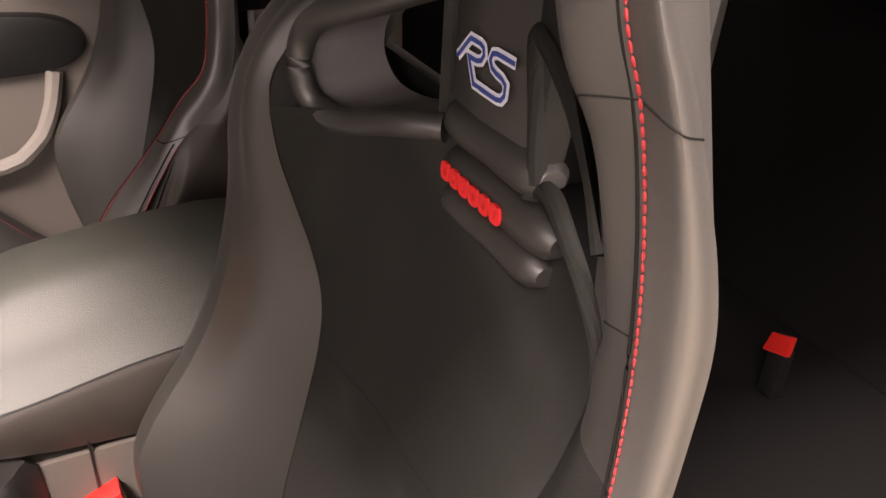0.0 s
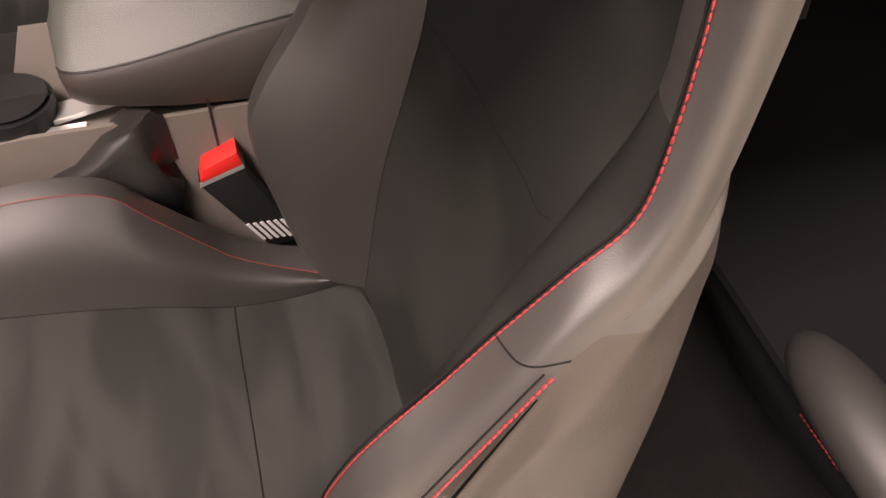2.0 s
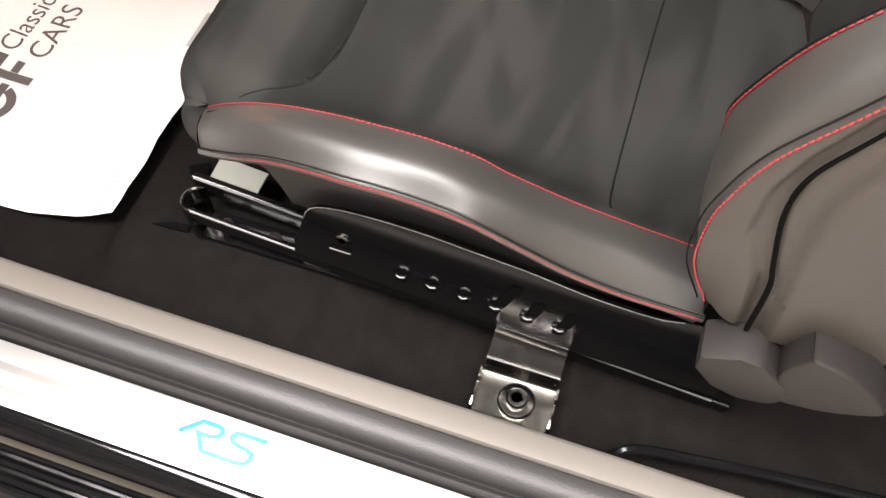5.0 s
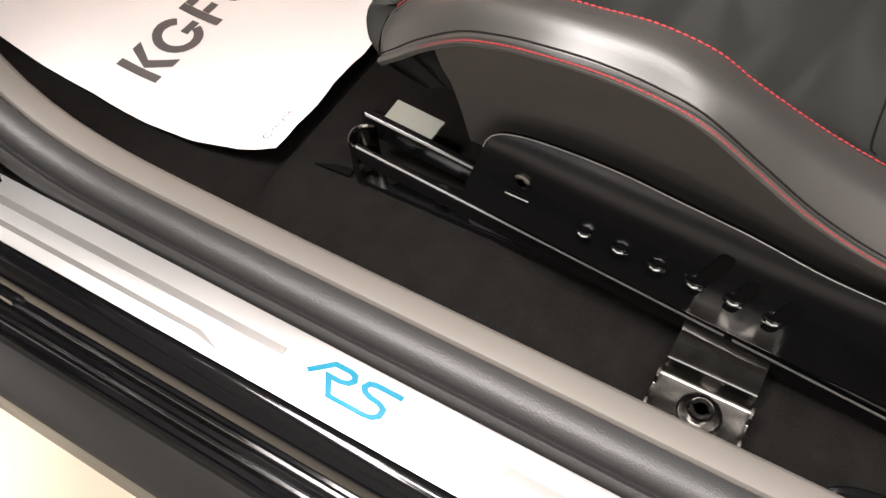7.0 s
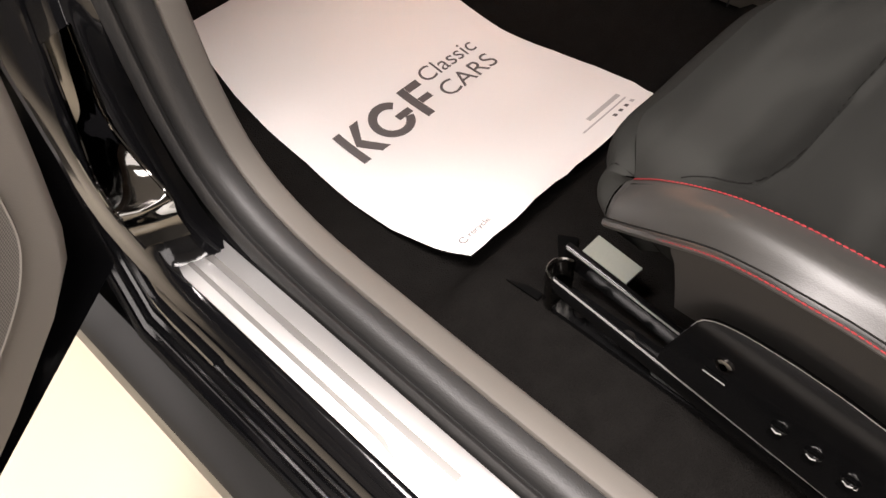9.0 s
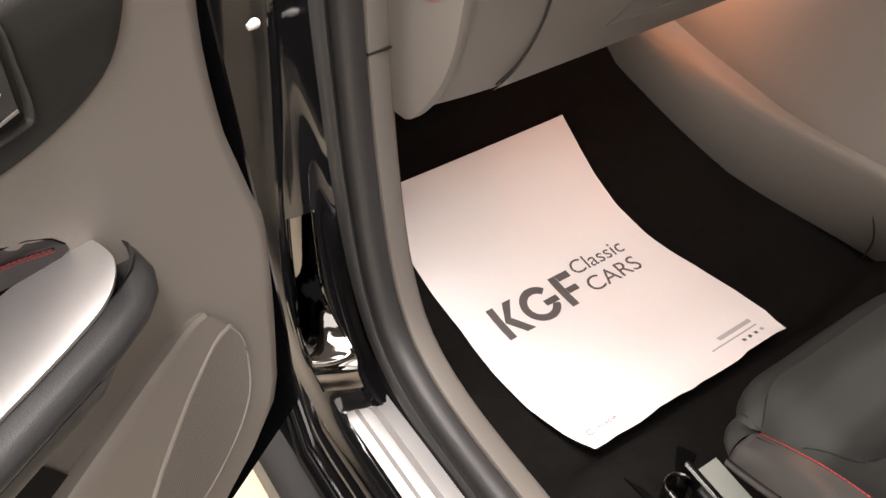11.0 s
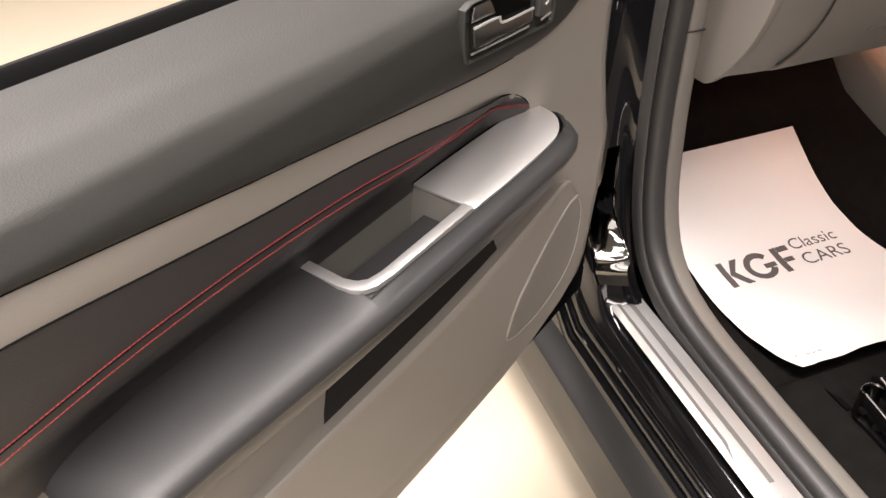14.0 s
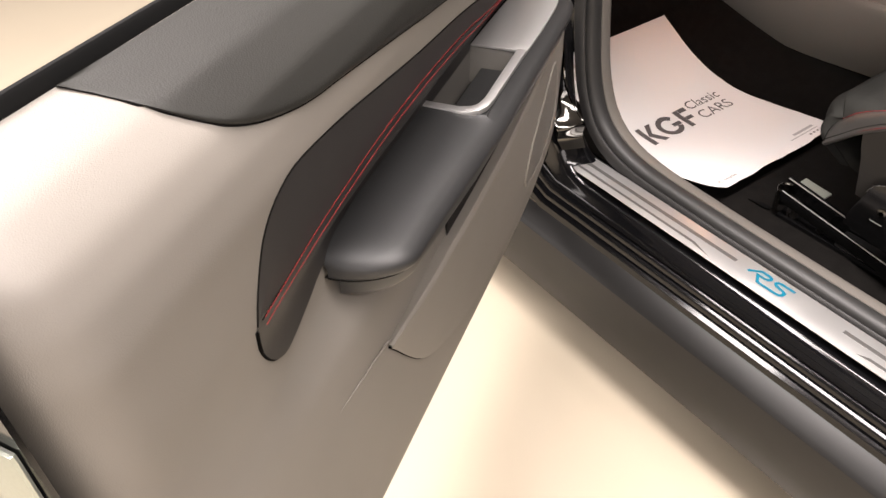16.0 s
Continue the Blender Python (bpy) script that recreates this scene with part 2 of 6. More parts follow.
# ---- mesh helpers ----
class Mesh:
    def __init__(self):
        self.v, self.f = [], []

    def grid(self, rows, wrap=False, turn=False, caps=False):
        base, n = len(self.v), len(rows[0])
        for row in rows:
            self.v += [tuple(p) for p in row]
        for i in range(len(rows) - 1):
            for j in range(n if wrap else n - 1):
                k = (j + 1) % n
                q = (base + i * n + j, base + i * n + k, base + (i + 1) * n + k, base + (i + 1) * n + j)
                self.f.append(q[::-1] if turn else q)
        if caps:
            self.f.append(tuple(base + j for j in range(n))[::1 if turn else -1])
            self.f.append(tuple(base + (len(rows) - 1) * n + j for j in range(n))[::-1 if turn else 1])
        return self

    def tube(self, path, r, sides=8, squash=1.0):
        path = [Vector(p) for p in path]
        rows = []
        for i, p in enumerate(path):
            t = (path[min(i + 1, len(path) - 1)] - path[max(i - 1, 0)]).normalized()
            a = t.cross(Vector((0, 0, 1)))
            a = a.normalized() if a.length > 0.05 else t.cross(Vector((0, 1, 0))).normalized()
            b = t.cross(a)
            rr = r[i] if isinstance(r, (list, tuple)) else r
            rows.append([p + a * rr * math.cos(k * math.tau / sides) + b * rr * squash * math.sin(k * math.tau / sides) for k in range(sides)])
        return self.grid(rows, wrap=True, caps=True, turn=True)

    def prism(self, outline, lift):
        """A flat outline (3D points) thickened by the vector lift."""
        lift = Vector(lift)
        a = [Vector(p) for p in outline]
        return self.grid([a, [p + lift for p in a]], wrap=True, caps=True)

    def box(self, x0, x1, y0, y1, z0, z1):
        return self.prism([(x0, y0, z0), (x0, y1, z0), (x1, y1, z0), (x1, y0, z0)], (0, 0, z1 - z0))

    def stitches(self, path, r, length, gap):
        """Short rounded stitches along a line."""
        path = [Vector(p) for p in path]
        far = [0.0]
        for a, b in zip(path, path[1:]):
            far.append(far[-1] + (b - a).length)

        def at(s):
            for i in range(len(path) - 1):
                if s <= far[i + 1]:
                    return path[i].lerp(path[i + 1], (s - far[i]) / max(1e-9, far[i + 1] - far[i]))
            return path[-1]

        s = 0.0
        while s + length < far[-1]:
            self.tube([at(s), at(s + length * 0.2), at(s + length * 0.5), at(s + length * 0.8), at(s + length)], [r * 0.4, r, r * 1.1, r, r * 0.4], 5)
            s += length + gap
        return self

    def make(self, name, mat, parent=None, label="", smooth=35, bevel=0.0, fix=True):
        me = bpy.data.meshes.new(name)
        me.from_pydata(self.v, [], self.f)
        bm = bmesh.new()
        bm.from_mesh(me)
        if fix:
            bmesh.ops.recalc_face_normals(bm, faces=bm.faces)
        if bevel:
            sharp = [e for e in bm.edges if len(e.link_faces) == 2 and e.calc_face_angle(0) > radians(30)]
            bmesh.ops.bevel(bm, geom=sharp, offset=bevel, segments=2, profile=0.6, affect="EDGES", clamp_overlap=True)
        bm.to_mesh(me)
        bm.free()
        me.shade_smooth()
        me.set_sharp_from_angle(angle=radians(smooth))
        me.materials.append(mat)
        ob = new(name, me)
        ob.parent = parent
        if label:
            tagged(ob, label)
        return ob


def thing(name, label, category, kind="", group=""):
    return tagged(new(name), label, category, group, kind)


def smooth_line(pts, n):
    """n points on a smooth curve through pts, evenly along its parameter."""
    p = [np.array(q, float) for q in pts]
    p = [2 * p[0] - p[1]] + p + [2 * p[-1] - p[-2]]
    out = []
    for i in range(n):
        s = i / (n - 1) * (len(p) - 3)
        k = min(int(s), len(p) - 4)
        u = s - k
        a, b, c, d = p[k : k + 4]
        out.append(tuple(0.5 * (2 * b + (c - a) * u + (2 * a - 5 * b + 4 * c - d) * u * u + (3 * b - a - 3 * c + d) * u**3)))
    return out


def even_line(pts, n):
    """n points at even distances on the smooth curve through pts."""
    q = np.array(smooth_line(pts, 24 * len(pts)))
    s = np.r_[0, np.cumsum(np.linalg.norm(np.diff(q, axis=0), axis=1))]
    return [tuple(np.interp(t, s, q[:, k]) for k in range(q.shape[1])) for t in np.linspace(0, s[-1], n)]


def loft(lines, n, m):
    """Rows for Mesh.grid: a smooth skin over several lines, each resampled to n points, m across."""
    cols = [even_line(l, n) for l in lines]
    return [smooth_line([c[i] for c in cols], m) for i in range(n)]


def lift_line(line, d):
    return [tuple(Vector(p) + Vector(d)) for p in line]

# ---- the showroom ----
tagged(Mesh().box(-7, 7, -7, 7, -0.1, 0.0).make("floor", FLOOR), "glossy cream showroom floor", "floor", kind="structure")
for nm, b in (("wall_north", (-7.2, 7.2, 7, 7.2)), ("wall_south", (-7.2, 7.2, -7.2, -7)), ("wall_east", (7, 7.2, -7, 7)), ("wall_west", (-7.2, -7, -7, 7))):
    tagged(Mesh().box(*b, -0.1, 3.6).make(nm, WALL), "plain white showroom wall", "wall", kind="structure")
tagged(Mesh().box(-7.2, 7.2, -7.2, 7.2, 3.6, 3.7).make("ceiling", WALL), "white showroom ceiling", "ceiling", kind="structure")


def words(text, size):
    """The flat faces of a text in the built-in font: points (x, y) and faces."""
    cu = bpy.data.curves.new("text", "FONT")
    cu.body, cu.size = text, size
    ob = new("text", cu)
    me = ob.evaluated_get(bpy.context.evaluated_depsgraph_get()).to_mesh()
    pts, faces = [(v.co.x, v.co.y) for v in me.vertices], [tuple(p.vertices) for p in me.polygons]
    bpy.data.objects.remove(ob)
    bpy.data.curves.remove(cu)
    return pts, faces


# ---- car body: sill, front post, seals, roof ----
car = thing("car", "black car with grey trim, standing with an open door", "car")


def along(profile, path):
    """Rows of a profile (x, h) swept on a path of (y, z): h goes along the path's inward normal."""
    rows = []
    for i, (y, z) in enumerate(path):
        a, b = Vector(path[max(i - 1, 0)]), Vector(path[min(i + 1, len(path) - 1)])
        t = (b - a).normalized()
        nrm = Vector((-t.y, t.x))
        rows.append([(x, y + nrm.x * h, z + nrm.y * h) for x, h in profile])
    return rows


OPENING = even_line([(-1.15, 0.385), (-0.6, 0.385), (0.0, 0.385), (0.35, 0.388), (0.52, 0.40), (0.615, 0.445), (0.662, 0.53), (0.682, 0.65), (0.688, 0.8), (0.678, 0.98), (0.63, 1.18), (0.5, 1.36)], 80)
seal_profile = [(0.083, -0.004), (0.083, 0.008), (0.085, 0.016), (0.089, 0.019), (0.0935, 0.016), (0.0950, 0.009), (0.0975, 0.008), (0.0990, 0.016), (0.103, 0.022), (0.110, 0.0255), (0.120, 0.0265), (0.128, 0.0245), (0.131, 0.018), (0.131, -0.004)]
Mesh().grid(along(seal_profile, OPENING)).make("door_seal", RUBBER, car, "black rubber door seal", smooth=50)
trim_profile = [(0.1305, 0.006), (0.1315, 0.019), (0.1335, 0.0225), (0.140, 0.0225), (0.158, 0.0175), (0.1635, 0.014), (0.1655, 0.006), (0.167, -0.03), (0.168, -0.10)]
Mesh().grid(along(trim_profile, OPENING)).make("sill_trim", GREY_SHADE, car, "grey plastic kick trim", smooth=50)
# joint of the post trim
Mesh().prism([(0.1303, 0.6645, 0.860), (0.1303, 0.700, 0.848), (0.1303, 0.700, 0.845), (0.1303, 0.6645, 0.857)], (0.03, 0, 0)).make("trim_joint", BLACK_PLASTIC, car)

JA = [(0.084, -1.15, 0.380), (0.084, -0.4, 0.380), (0.084, 0.3, 0.382), (0.084, 0.56, 0.390), (0.084, 0.635, 0.43), (0.084, 0.675, 0.53), (0.084, 0.690, 0.66), (0.084, 0.694, 0.8), (0.084, 0.684, 0.98), (0.084, 0.63, 1.2)]
JB = [(0.034, -1.15, 0.380), (0.034, -0.4, 0.380), (0.034, 0.3, 0.382), (0.040, 0.560, 0.388), (0.045, 0.605, 0.43), (0.047, 0.630, 0.50), (0.046, 0.660, 0.58), (0.055, 0.700, 0.68), (0.075, 0.735, 0.8), (0.082, 0.750, 0.98), (0.08, 0.70, 1.25)]
JC = [(0.012, -1.15, 0.380), (0.012, -0.4, 0.380), (0.012, 0.3, 0.381), (0.012, 0.565, 0.386), (0.006, 0.630, 0.43), (0.004, 0.660, 0.48), (0.010, 0.700, 0.55), (0.030, 0.740, 0.64), (0.060, 0.765, 0.8), (0.078, 0.768, 0.98), (0.08, 0.72, 1.25)]
JE = [(-0.004, -1.15, 0.362), (-0.004, -0.4, 0.362), (-0.004, 0.3, 0.364), (-0.004, 0.58, 0.366), (-0.008, 0.655, 0.40), (-0.010, 0.705, 0.46), (0.0, 0.765, 0.60), (0.02, 0.81, 0.8), (0.03, 0.82, 0.98), (0.03, 0.78, 1.3)]
Mesh().grid(loft([JA, JB, JC, JE], 90, 18)).make("door_jamb", PAINT, car, "gloss black painted door jamb", smooth=60)
# pressed ridge on the post and the folded flange below it
Mesh().tube(even_line([(0.079, 0.742, 1.15), (0.078, 0.765, 0.95), (0.062, 0.760, 0.80), (0.033, 0.738, 0.645), (0.010, 0.700, 0.555), (0.002, 0.660, 0.485), (0.006, 0.625, 0.43)], 40), 0.005, 8).make("jamb_ridge", PAINT, car)
step = [(-0.004, 0.366), (-0.007, 0.362), (-0.010, 0.356), (-0.010, 0.350), (-0.013, 0.349), (-0.016, 0.352), (-0.019, 0.352), (-0.021, 0.347), (-0.022, 0.340), (-0.026, 0.338), (-0.029, 0.341), (-0.032, 0.341), (-0.034, 0.336), (-0.035, 0.328), (-0.040, 0.326), (-0.043, 0.329), (-0.046, 0.328), (-0.048, 0.322), (-0.050, 0.316)]
Mesh().grid([[(x, y, z) for x, z in step] for y in (-1.15, 0.0, 0.62)] + [[(x + 0.03, 0.78, z + 0.02) for x, z in step], [(x + 0.05, 0.95, z + 0.05) for x, z in step]]).make("sill_step", PAINT, car, "gloss black ridged outer sill", smooth=20)
# mirror-bright skin added over the post's pressed foot for the paint's reflections
foot_left = [(0.034, 0.722, 0.640), (0.0233, 0.7060, 0.5896), (0.0145, 0.6885, 0.5503), (0.005, 0.672, 0.5185), (-0.0015, 0.6495, 0.5052), (-0.004, 0.629, 0.4955), (-0.003, 0.623, 0.485), (0.000, 0.628, 0.462), (0.004, 0.616, 0.440)]
foot_right = [(0.055, 0.690, 0.665), (0.047, 0.6745, 0.6187), (0.0405, 0.658, 0.5695), (0.042, 0.645, 0.5395), (0.0452, 0.627, 0.5167), (0.0471, 0.6085, 0.4995), (0.048, 0.602, 0.489), (0.047, 0.604, 0.465), (0.048, 0.594, 0.440)]
foot_mid = [tuple(0.5 * (np.array(p) + np.array(q)) + np.array((-0.0012, -0.0015, 0.0012)) * (1 + math.sin(2.3 * i))) for i, (p, q) in enumerate(zip(foot_left, foot_right))]
Mesh().grid(loft([foot_left, foot_mid, foot_right], 70, 12)).make("post_foot", PAINT_GLARE, car, "added mirror-bright skin for the reflections in the painted post foot", smooth=70)
for edge in (foot_left, foot_right):
    Mesh().tube(smooth_line(edge[:7], 40), 0.0022, 8).make("post_foot_edge", PAINT_GLARE, car)
# rubber lip that curls round at the front of the sill
Mesh().tube(even_line([(-0.014, 0.50, 0.351), (-0.012, 0.62, 0.352), (0.004, 0.70, 0.368), (0.012, 0.745, 0.40), (0.006, 0.755, 0.43), (-0.004, 0.735, 0.43), (-0.01, 0.70, 0.40)], 30), 0.006, 8).make("rubber_lip", PAINT, car)
skirt = [(-0.048, 0.318), (-0.052, 0.316), (-0.082, 0.300), (-0.090, 0.290), (-0.092, 0.20), (-0.075, 0.13), (0.05, 0.12)]
Mesh().grid([[(x, y, z) for x, z in skirt] for y in (-1.15, 0.0, 1.0)]).make("side_skirt", SKIRT, car, "satin black side skirt", smooth=30)
Mesh().grid([[(x, y, z) for x, z in ((0.03, 1.3), (0.03, 0.62), (0.02, 0.48), (-0.03, 0.36), (-0.09, 0.30))] for y in (0.83, 1.0, 1.3)]).make("wing_liner", BLACK_PLASTIC, car)
Mesh().grid([[(x, y, z) for y, z in ((0.815, 0.26), (0.80, 0.7), (0.79, 1.06), (0.90, 1.08), (1.5, 1.0))] for x in (-0.02, -0.085, -0.095)] + [[(-0.10, y, z - 0.01) for y, z in ((0.83, 0.26), (0.815, 0.7), (0.81, 1.05), (0.90, 1.06), (1.5, 0.98))]]).make("front_wing", PAINT, car, "gloss black front wing")
Mesh().box(0.10, 1.6, -1.9, 1.25, 0.15, 0.20).make("underbody", BLACK_PLASTIC, car)
for x in (0.02, 1.42):
    for y in (-1.35, 1.70):
        Mesh().tube([(x + 0.08, y, 0.30), (x + 0.10, y, 0.30), (x + 0.18, y, 0.30), (x + 0.26, y, 0.30), (x + 0.28, y, 0.30)], [0.26, 0.295, 0.30, 0.295, 0.26], 28).make("tyre", RUBBER, car)
# bonnet and nose ahead of the cabin
def bonnet_row(y, h, half):
    return [(0.795 + half * s, y - 0.10 * abs(s) ** 3, h - 0.05 * abs(s) ** 2.5) for s in np.linspace(-1, 1, 15)]


Mesh().grid([bonnet_row(1.00, 1.06, 0.86), bonnet_row(1.4, 1.02, 0.87), bonnet_row(1.9, 0.94, 0.85), bonnet_row(2.25, 0.84, 0.80), bonnet_row(2.36, 0.72, 0.78), bonnet_row(2.40, 0.5, 0.78), bonnet_row(2.36, 0.22, 0.76)]).make("bonnet", PAINT, car, "gloss black bonnet and nose", smooth=50)
for x in (-0.09, 1.68):
    arch = [(1.70 + 0.35 * math.cos(a), 0.30 + 0.35 * math.sin(a)) for a in np.linspace(math.pi, 0, 17)]
    side_edge = [(0.84, 0.26), (0.84, 0.26)] + arch + [(2.28, 0.26), (2.28, 0.26)]
    top_edge = [(0.83 + 1.46 * k / (len(side_edge) - 1), 1.02 - 0.22 * (k / (len(side_edge) - 1)) ** 2) for k in range(len(side_edge))]
    Mesh().grid([[(x, y, z) for y, z in side_edge], [(x - 0.01 if x < 0 else x + 0.01, 0.5 * (a[0] + b[0]), 0.5 * (a[1] + b[1])) for a, b in zip(side_edge, top_edge)], [(x, y, z) for y, z in top_edge]]).make("wing_side", PAINT, car, "gloss black front wing side", smooth=50)
# bump stop and hinge bolts on the post
Mesh().tube([(0.078, 0.786, 0.868), (0.064, 0.784, 0.866), (0.056, 0.782, 0.864), (0.050, 0.781, 0.863)], [0.007, 0.0075, 0.0055, 0.0035], 12).make("bump_stop", WHITE_PLASTIC, car, "small white bump stop")
Mesh().box(0.066, 0.080, 0.770, 0.80, 0.725, 0.775).make("hinge_leaf", BLACK_STEEL, car, bevel=0.003)
for y, z in ((0.782, 0.762), (0.794, 0.745)):
    Mesh().tube([(0.068, y, z), (0.060, y, z)], 0.0065, 6).make("hinge_bolt", CHROME, car)
# roof and far side close the cabin
roof_rows = [[(x, y, 1.43 + 0.05 * math.sin(math.pi * (x - 0.18) / 1.4)) for x in np.linspace(0.25, 1.52, 9)] for y in np.linspace(-1.9, 0.05, 8)]
Mesh().grid(roof_rows).make("roof", PAINT, car)
Mesh().grid([[(x, y, z - 0.03) for x, y, z in r] for r in roof_rows]).make("headliner", DARK_LINING, car)
Mesh().box(1.62, 1.68, -1.9, 1.1, 0.2, 1.12).make("far_side", CLOTH, car)
Mesh().box(0.10, 1.68, -1.96, -1.9, 0.2, 1.45).make("rear_panel", CLOTH, car)
Mesh().box(0.10, 0.16, -1.9, -0.88, 0.2, 1.40).make("quarter_panel", CLOTH, car, "dark trim panel beside the rear seat", bevel=0.01)
# far door lining with its dark armrest
Mesh().grid([[(1.60 - 0.03 * math.sin(math.pi * k / 10), y, 0.35 + 0.08 * k) for k in range(10)] for y in np.linspace(-0.9, 0.7, 6)]).make("far_door_lining", CONSOLE, car, "grey door lining of the far door")
Mesh().prism([(1.555, y, z) for y, z in smooth_line([(0.3, 1.0), (-0.1, 1.0), (-0.26, 0.99), (-0.305, 0.95), (-0.26, 0.905), (-0.1, 0.895), (0.3, 0.89)], 30)], (0.04, 0, 0)).make("far_pull_cup", BLACK_PLASTIC, car, bevel=0.006)
Mesh().tube(even_line([(1.54, 0.3, 0.735), (1.54, -0.1, 0.745), (1.54, -0.19, 0.775), (1.55, -0.23, 0.83), (1.56, -0.25, 0.90)], 24), 0.014, 8).make("far_door_crease", GREY, car)


# ---- scuff plate ----
plate = thing("scuff_plate", "brushed steel door sill plate with blue badge", "sill plate")
PZ = 0.3975
Mesh().prism([(0.018, -0.75, PZ), (0.018, 0.585, PZ), (0.022, 0.600, PZ), (0.076, 0.632, PZ), (0.080, 0.628, PZ), (0.080, -0.75, PZ)], (0, 0, 0.003)).make("plate", STEEL, plate, bevel=0.001)
for run in ([(0.0275, 0.262), (0.031, 0.285), (0.031, 0.60), (0.0365, 0.603), (0.0365, 0.28), (0.0285, 0.255), (0.024, 0.238)], [(0.051, 0.20), (0.051, 0.575), (0.049, 0.590), (0.053, 0.595), (0.056, 0.60), (0.057, 0.612), (0.059, 0.58), (0.059, 0.20)], [(0.0275, -0.06), (0.031, -0.085), (0.031, -0.42), (0.0365, -0.42), (0.0365, -0.08)], [(0.051, -0.02), (0.051, -0.42), (0.059, -0.42), (0.059, -0.02)]):
    Mesh().prism([(x, y, PZ + 0.0032) for x, y in run], (0, 0, 0.0006)).make("stripe", DULL, plate, "dull grey pressed stripe")


def ribbon(path, width):
    """The outline of a flat ribbon of that width round an open line of (x, y)."""
    p = [Vector(q) for q in path]
    left, right = [], []
    for i, q in enumerate(p):
        a = (p[i] - p[i - 1]).normalized() if i else (p[1] - p[0]).normalized()
        b = (p[i + 1] - p[i]).normalized() if i + 1 < len(p) else a
        t = (a + b).normalized()
        s = width / 2 / max(0.5, t.dot(a))
        left.append(q + Vector((-t.y, t.x)) * s)
        right.append(q - Vector((-t.y, t.x)) * s)
    return left, right


EMBLEM = ([(0.0, 0.42), (0.22, 0.95), (0.40, 0.95), (0.46, 0.90), (0.48, 0.76), (0.44, 0.62), (0.36, 0.56), (0.22, 0.56), (0.34, 0.05), (0.58, 0.05)], [(1.0, 0.95), (0.70, 0.95), (0.63, 0.90), (0.60, 0.75), (0.64, 0.62), (0.72, 0.56), (0.82, 0.53), (0.89, 0.44), (0.89, 0.22), (0.84, 0.09), (0.76, 0.05), (0.46, 0.05)])


def emblem(place, width, lift):
    """Two bent flat bands, as a mesh, on a patch that place(u, v) gives."""
    m = Mesh()
    for k, run in enumerate(EMBLEM):
        a, b = ribbon([(2.4 * p[0], p[1]) for p in run], width)
        m.grid([[place(p.x / 2.4, p.y, lift + 0.0003 * k) for p in a], [place(p.x / 2.4, p.y, lift + 0.0003 * k) for p in b]])
    return m


emblem(lambda u, v, l: (0.0375 + 0.031 * v, 0.172 - 0.088 * u, PZ + 0.0032 + l), 0.155, 0.0006).make("badge", TURQUOISE, plate, "bright blue printed badge")

# ---- floor carpet and paper mat ----
def carpet_height(x, y):
    z = 0.292 + 0.045 * max(0, min(1, (0.412 - y) / 0.03)) * max(0, min(1, (x - 0.17) / 0.08)) * (0.25 + 0.75 * max(0, min(1, (y + 0.02) / 0.14)))
    z += 0.012 * math.exp(-(((x - 0.19) / 0.04) ** 2 + ((y - 0.33) / 0.10) ** 2))
    if y > 0.70:
        z += 0.30 * (y - 0.70)
    if y > 1.0:
        z += 1.1 * (y - 1.0)
    if x > 0.74:
        z += min(0.40, 0.55 * (x - 0.74))
    z += 0.05 * max(0, (0.20 - x) / 0.05)
    return z


ys = [-1.0, -0.8, -0.6, -0.4, -0.2, -0.02, 0.0, 0.04, 0.08, 0.12, 0.15, 0.2, 0.25] + [0.3 + 0.02 * k for k in range(10)] + [0.55, 0.6, 0.65, 0.7, 0.75, 0.8, 0.9, 0.95, 1.0, 1.05, 1.1, 1.2, 1.3]
xs_ = [0.152, 0.16, 0.165, 0.17, 0.18, 0.19, 0.2, 0.22, 0.24, 0.26, 0.3, 0.4, 0.5, 0.6, 0.7, 0.74, 0.78, 0.82, 0.86, 0.9, 0.95, 1.2]
Mesh().grid([[(x, y, carpet_height(x, y)) for x in xs_] for y in ys]).make("carpet", CARPET, car, "black carpet", smooth=60)

paper = thing("paper_mat", "white printed paper floor mat, slightly curled", "paper mat")
curve = even_line([(0.404, 0.338), (0.44, 0.326), (0.55, 0.308), (0.65, 0.301), (0.73, 0.310), (0.85, 0.343), (0.955, 0.385), (0.975, 0.394)], 60)

PAPER_Y = [0.400, 0.45, 0.52, 0.60, 0.70, 0.78, 0.85, 0.91, 0.98]
PAPER_L = [0.287, 0.273, 0.264, 0.265, 0.272, 0.269, 0.271, 0.278, 0.284]
PAPER_R = [0.665, 0.682, 0.687, 0.684, 0.671, 0.666, 0.673, 0.683, 0.695]


def on_paper(u, v, lift=0.0):
    """u across from the sill, v from the seat towards the front, both 0 to 1."""
    k = max(0.0, min(0.9999, v)) * (len(curve) - 1)
    i = int(k)
    y, z = (np.array(curve[i]) * (1 - (k - i)) + np.array(curve[i + 1]) * (k - i))
    left = float(np.interp(y, PAPER_Y, PAPER_L))
    right = float(np.interp(y, PAPER_Y, PAPER_R))
    return (left + (right - left) * u, y - 0.008 * u * (1 - u), z + 0.004 * math.sin(math.pi * u) * math.sin(3 * v) + lift)


sheet_mesh = Mesh()
rows = [[on_paper(u, v) for u in np.linspace(0, 1, 20)] for v in np.linspace(0, 1, 60)]
ragged = random.Random(4)
rows[0] = [(x, y + (ragged.random() - 0.5) * 0.005, z) for x, y, z in rows[0]]
sheet_mesh.grid(rows).make("sheet", PAPER, paper)


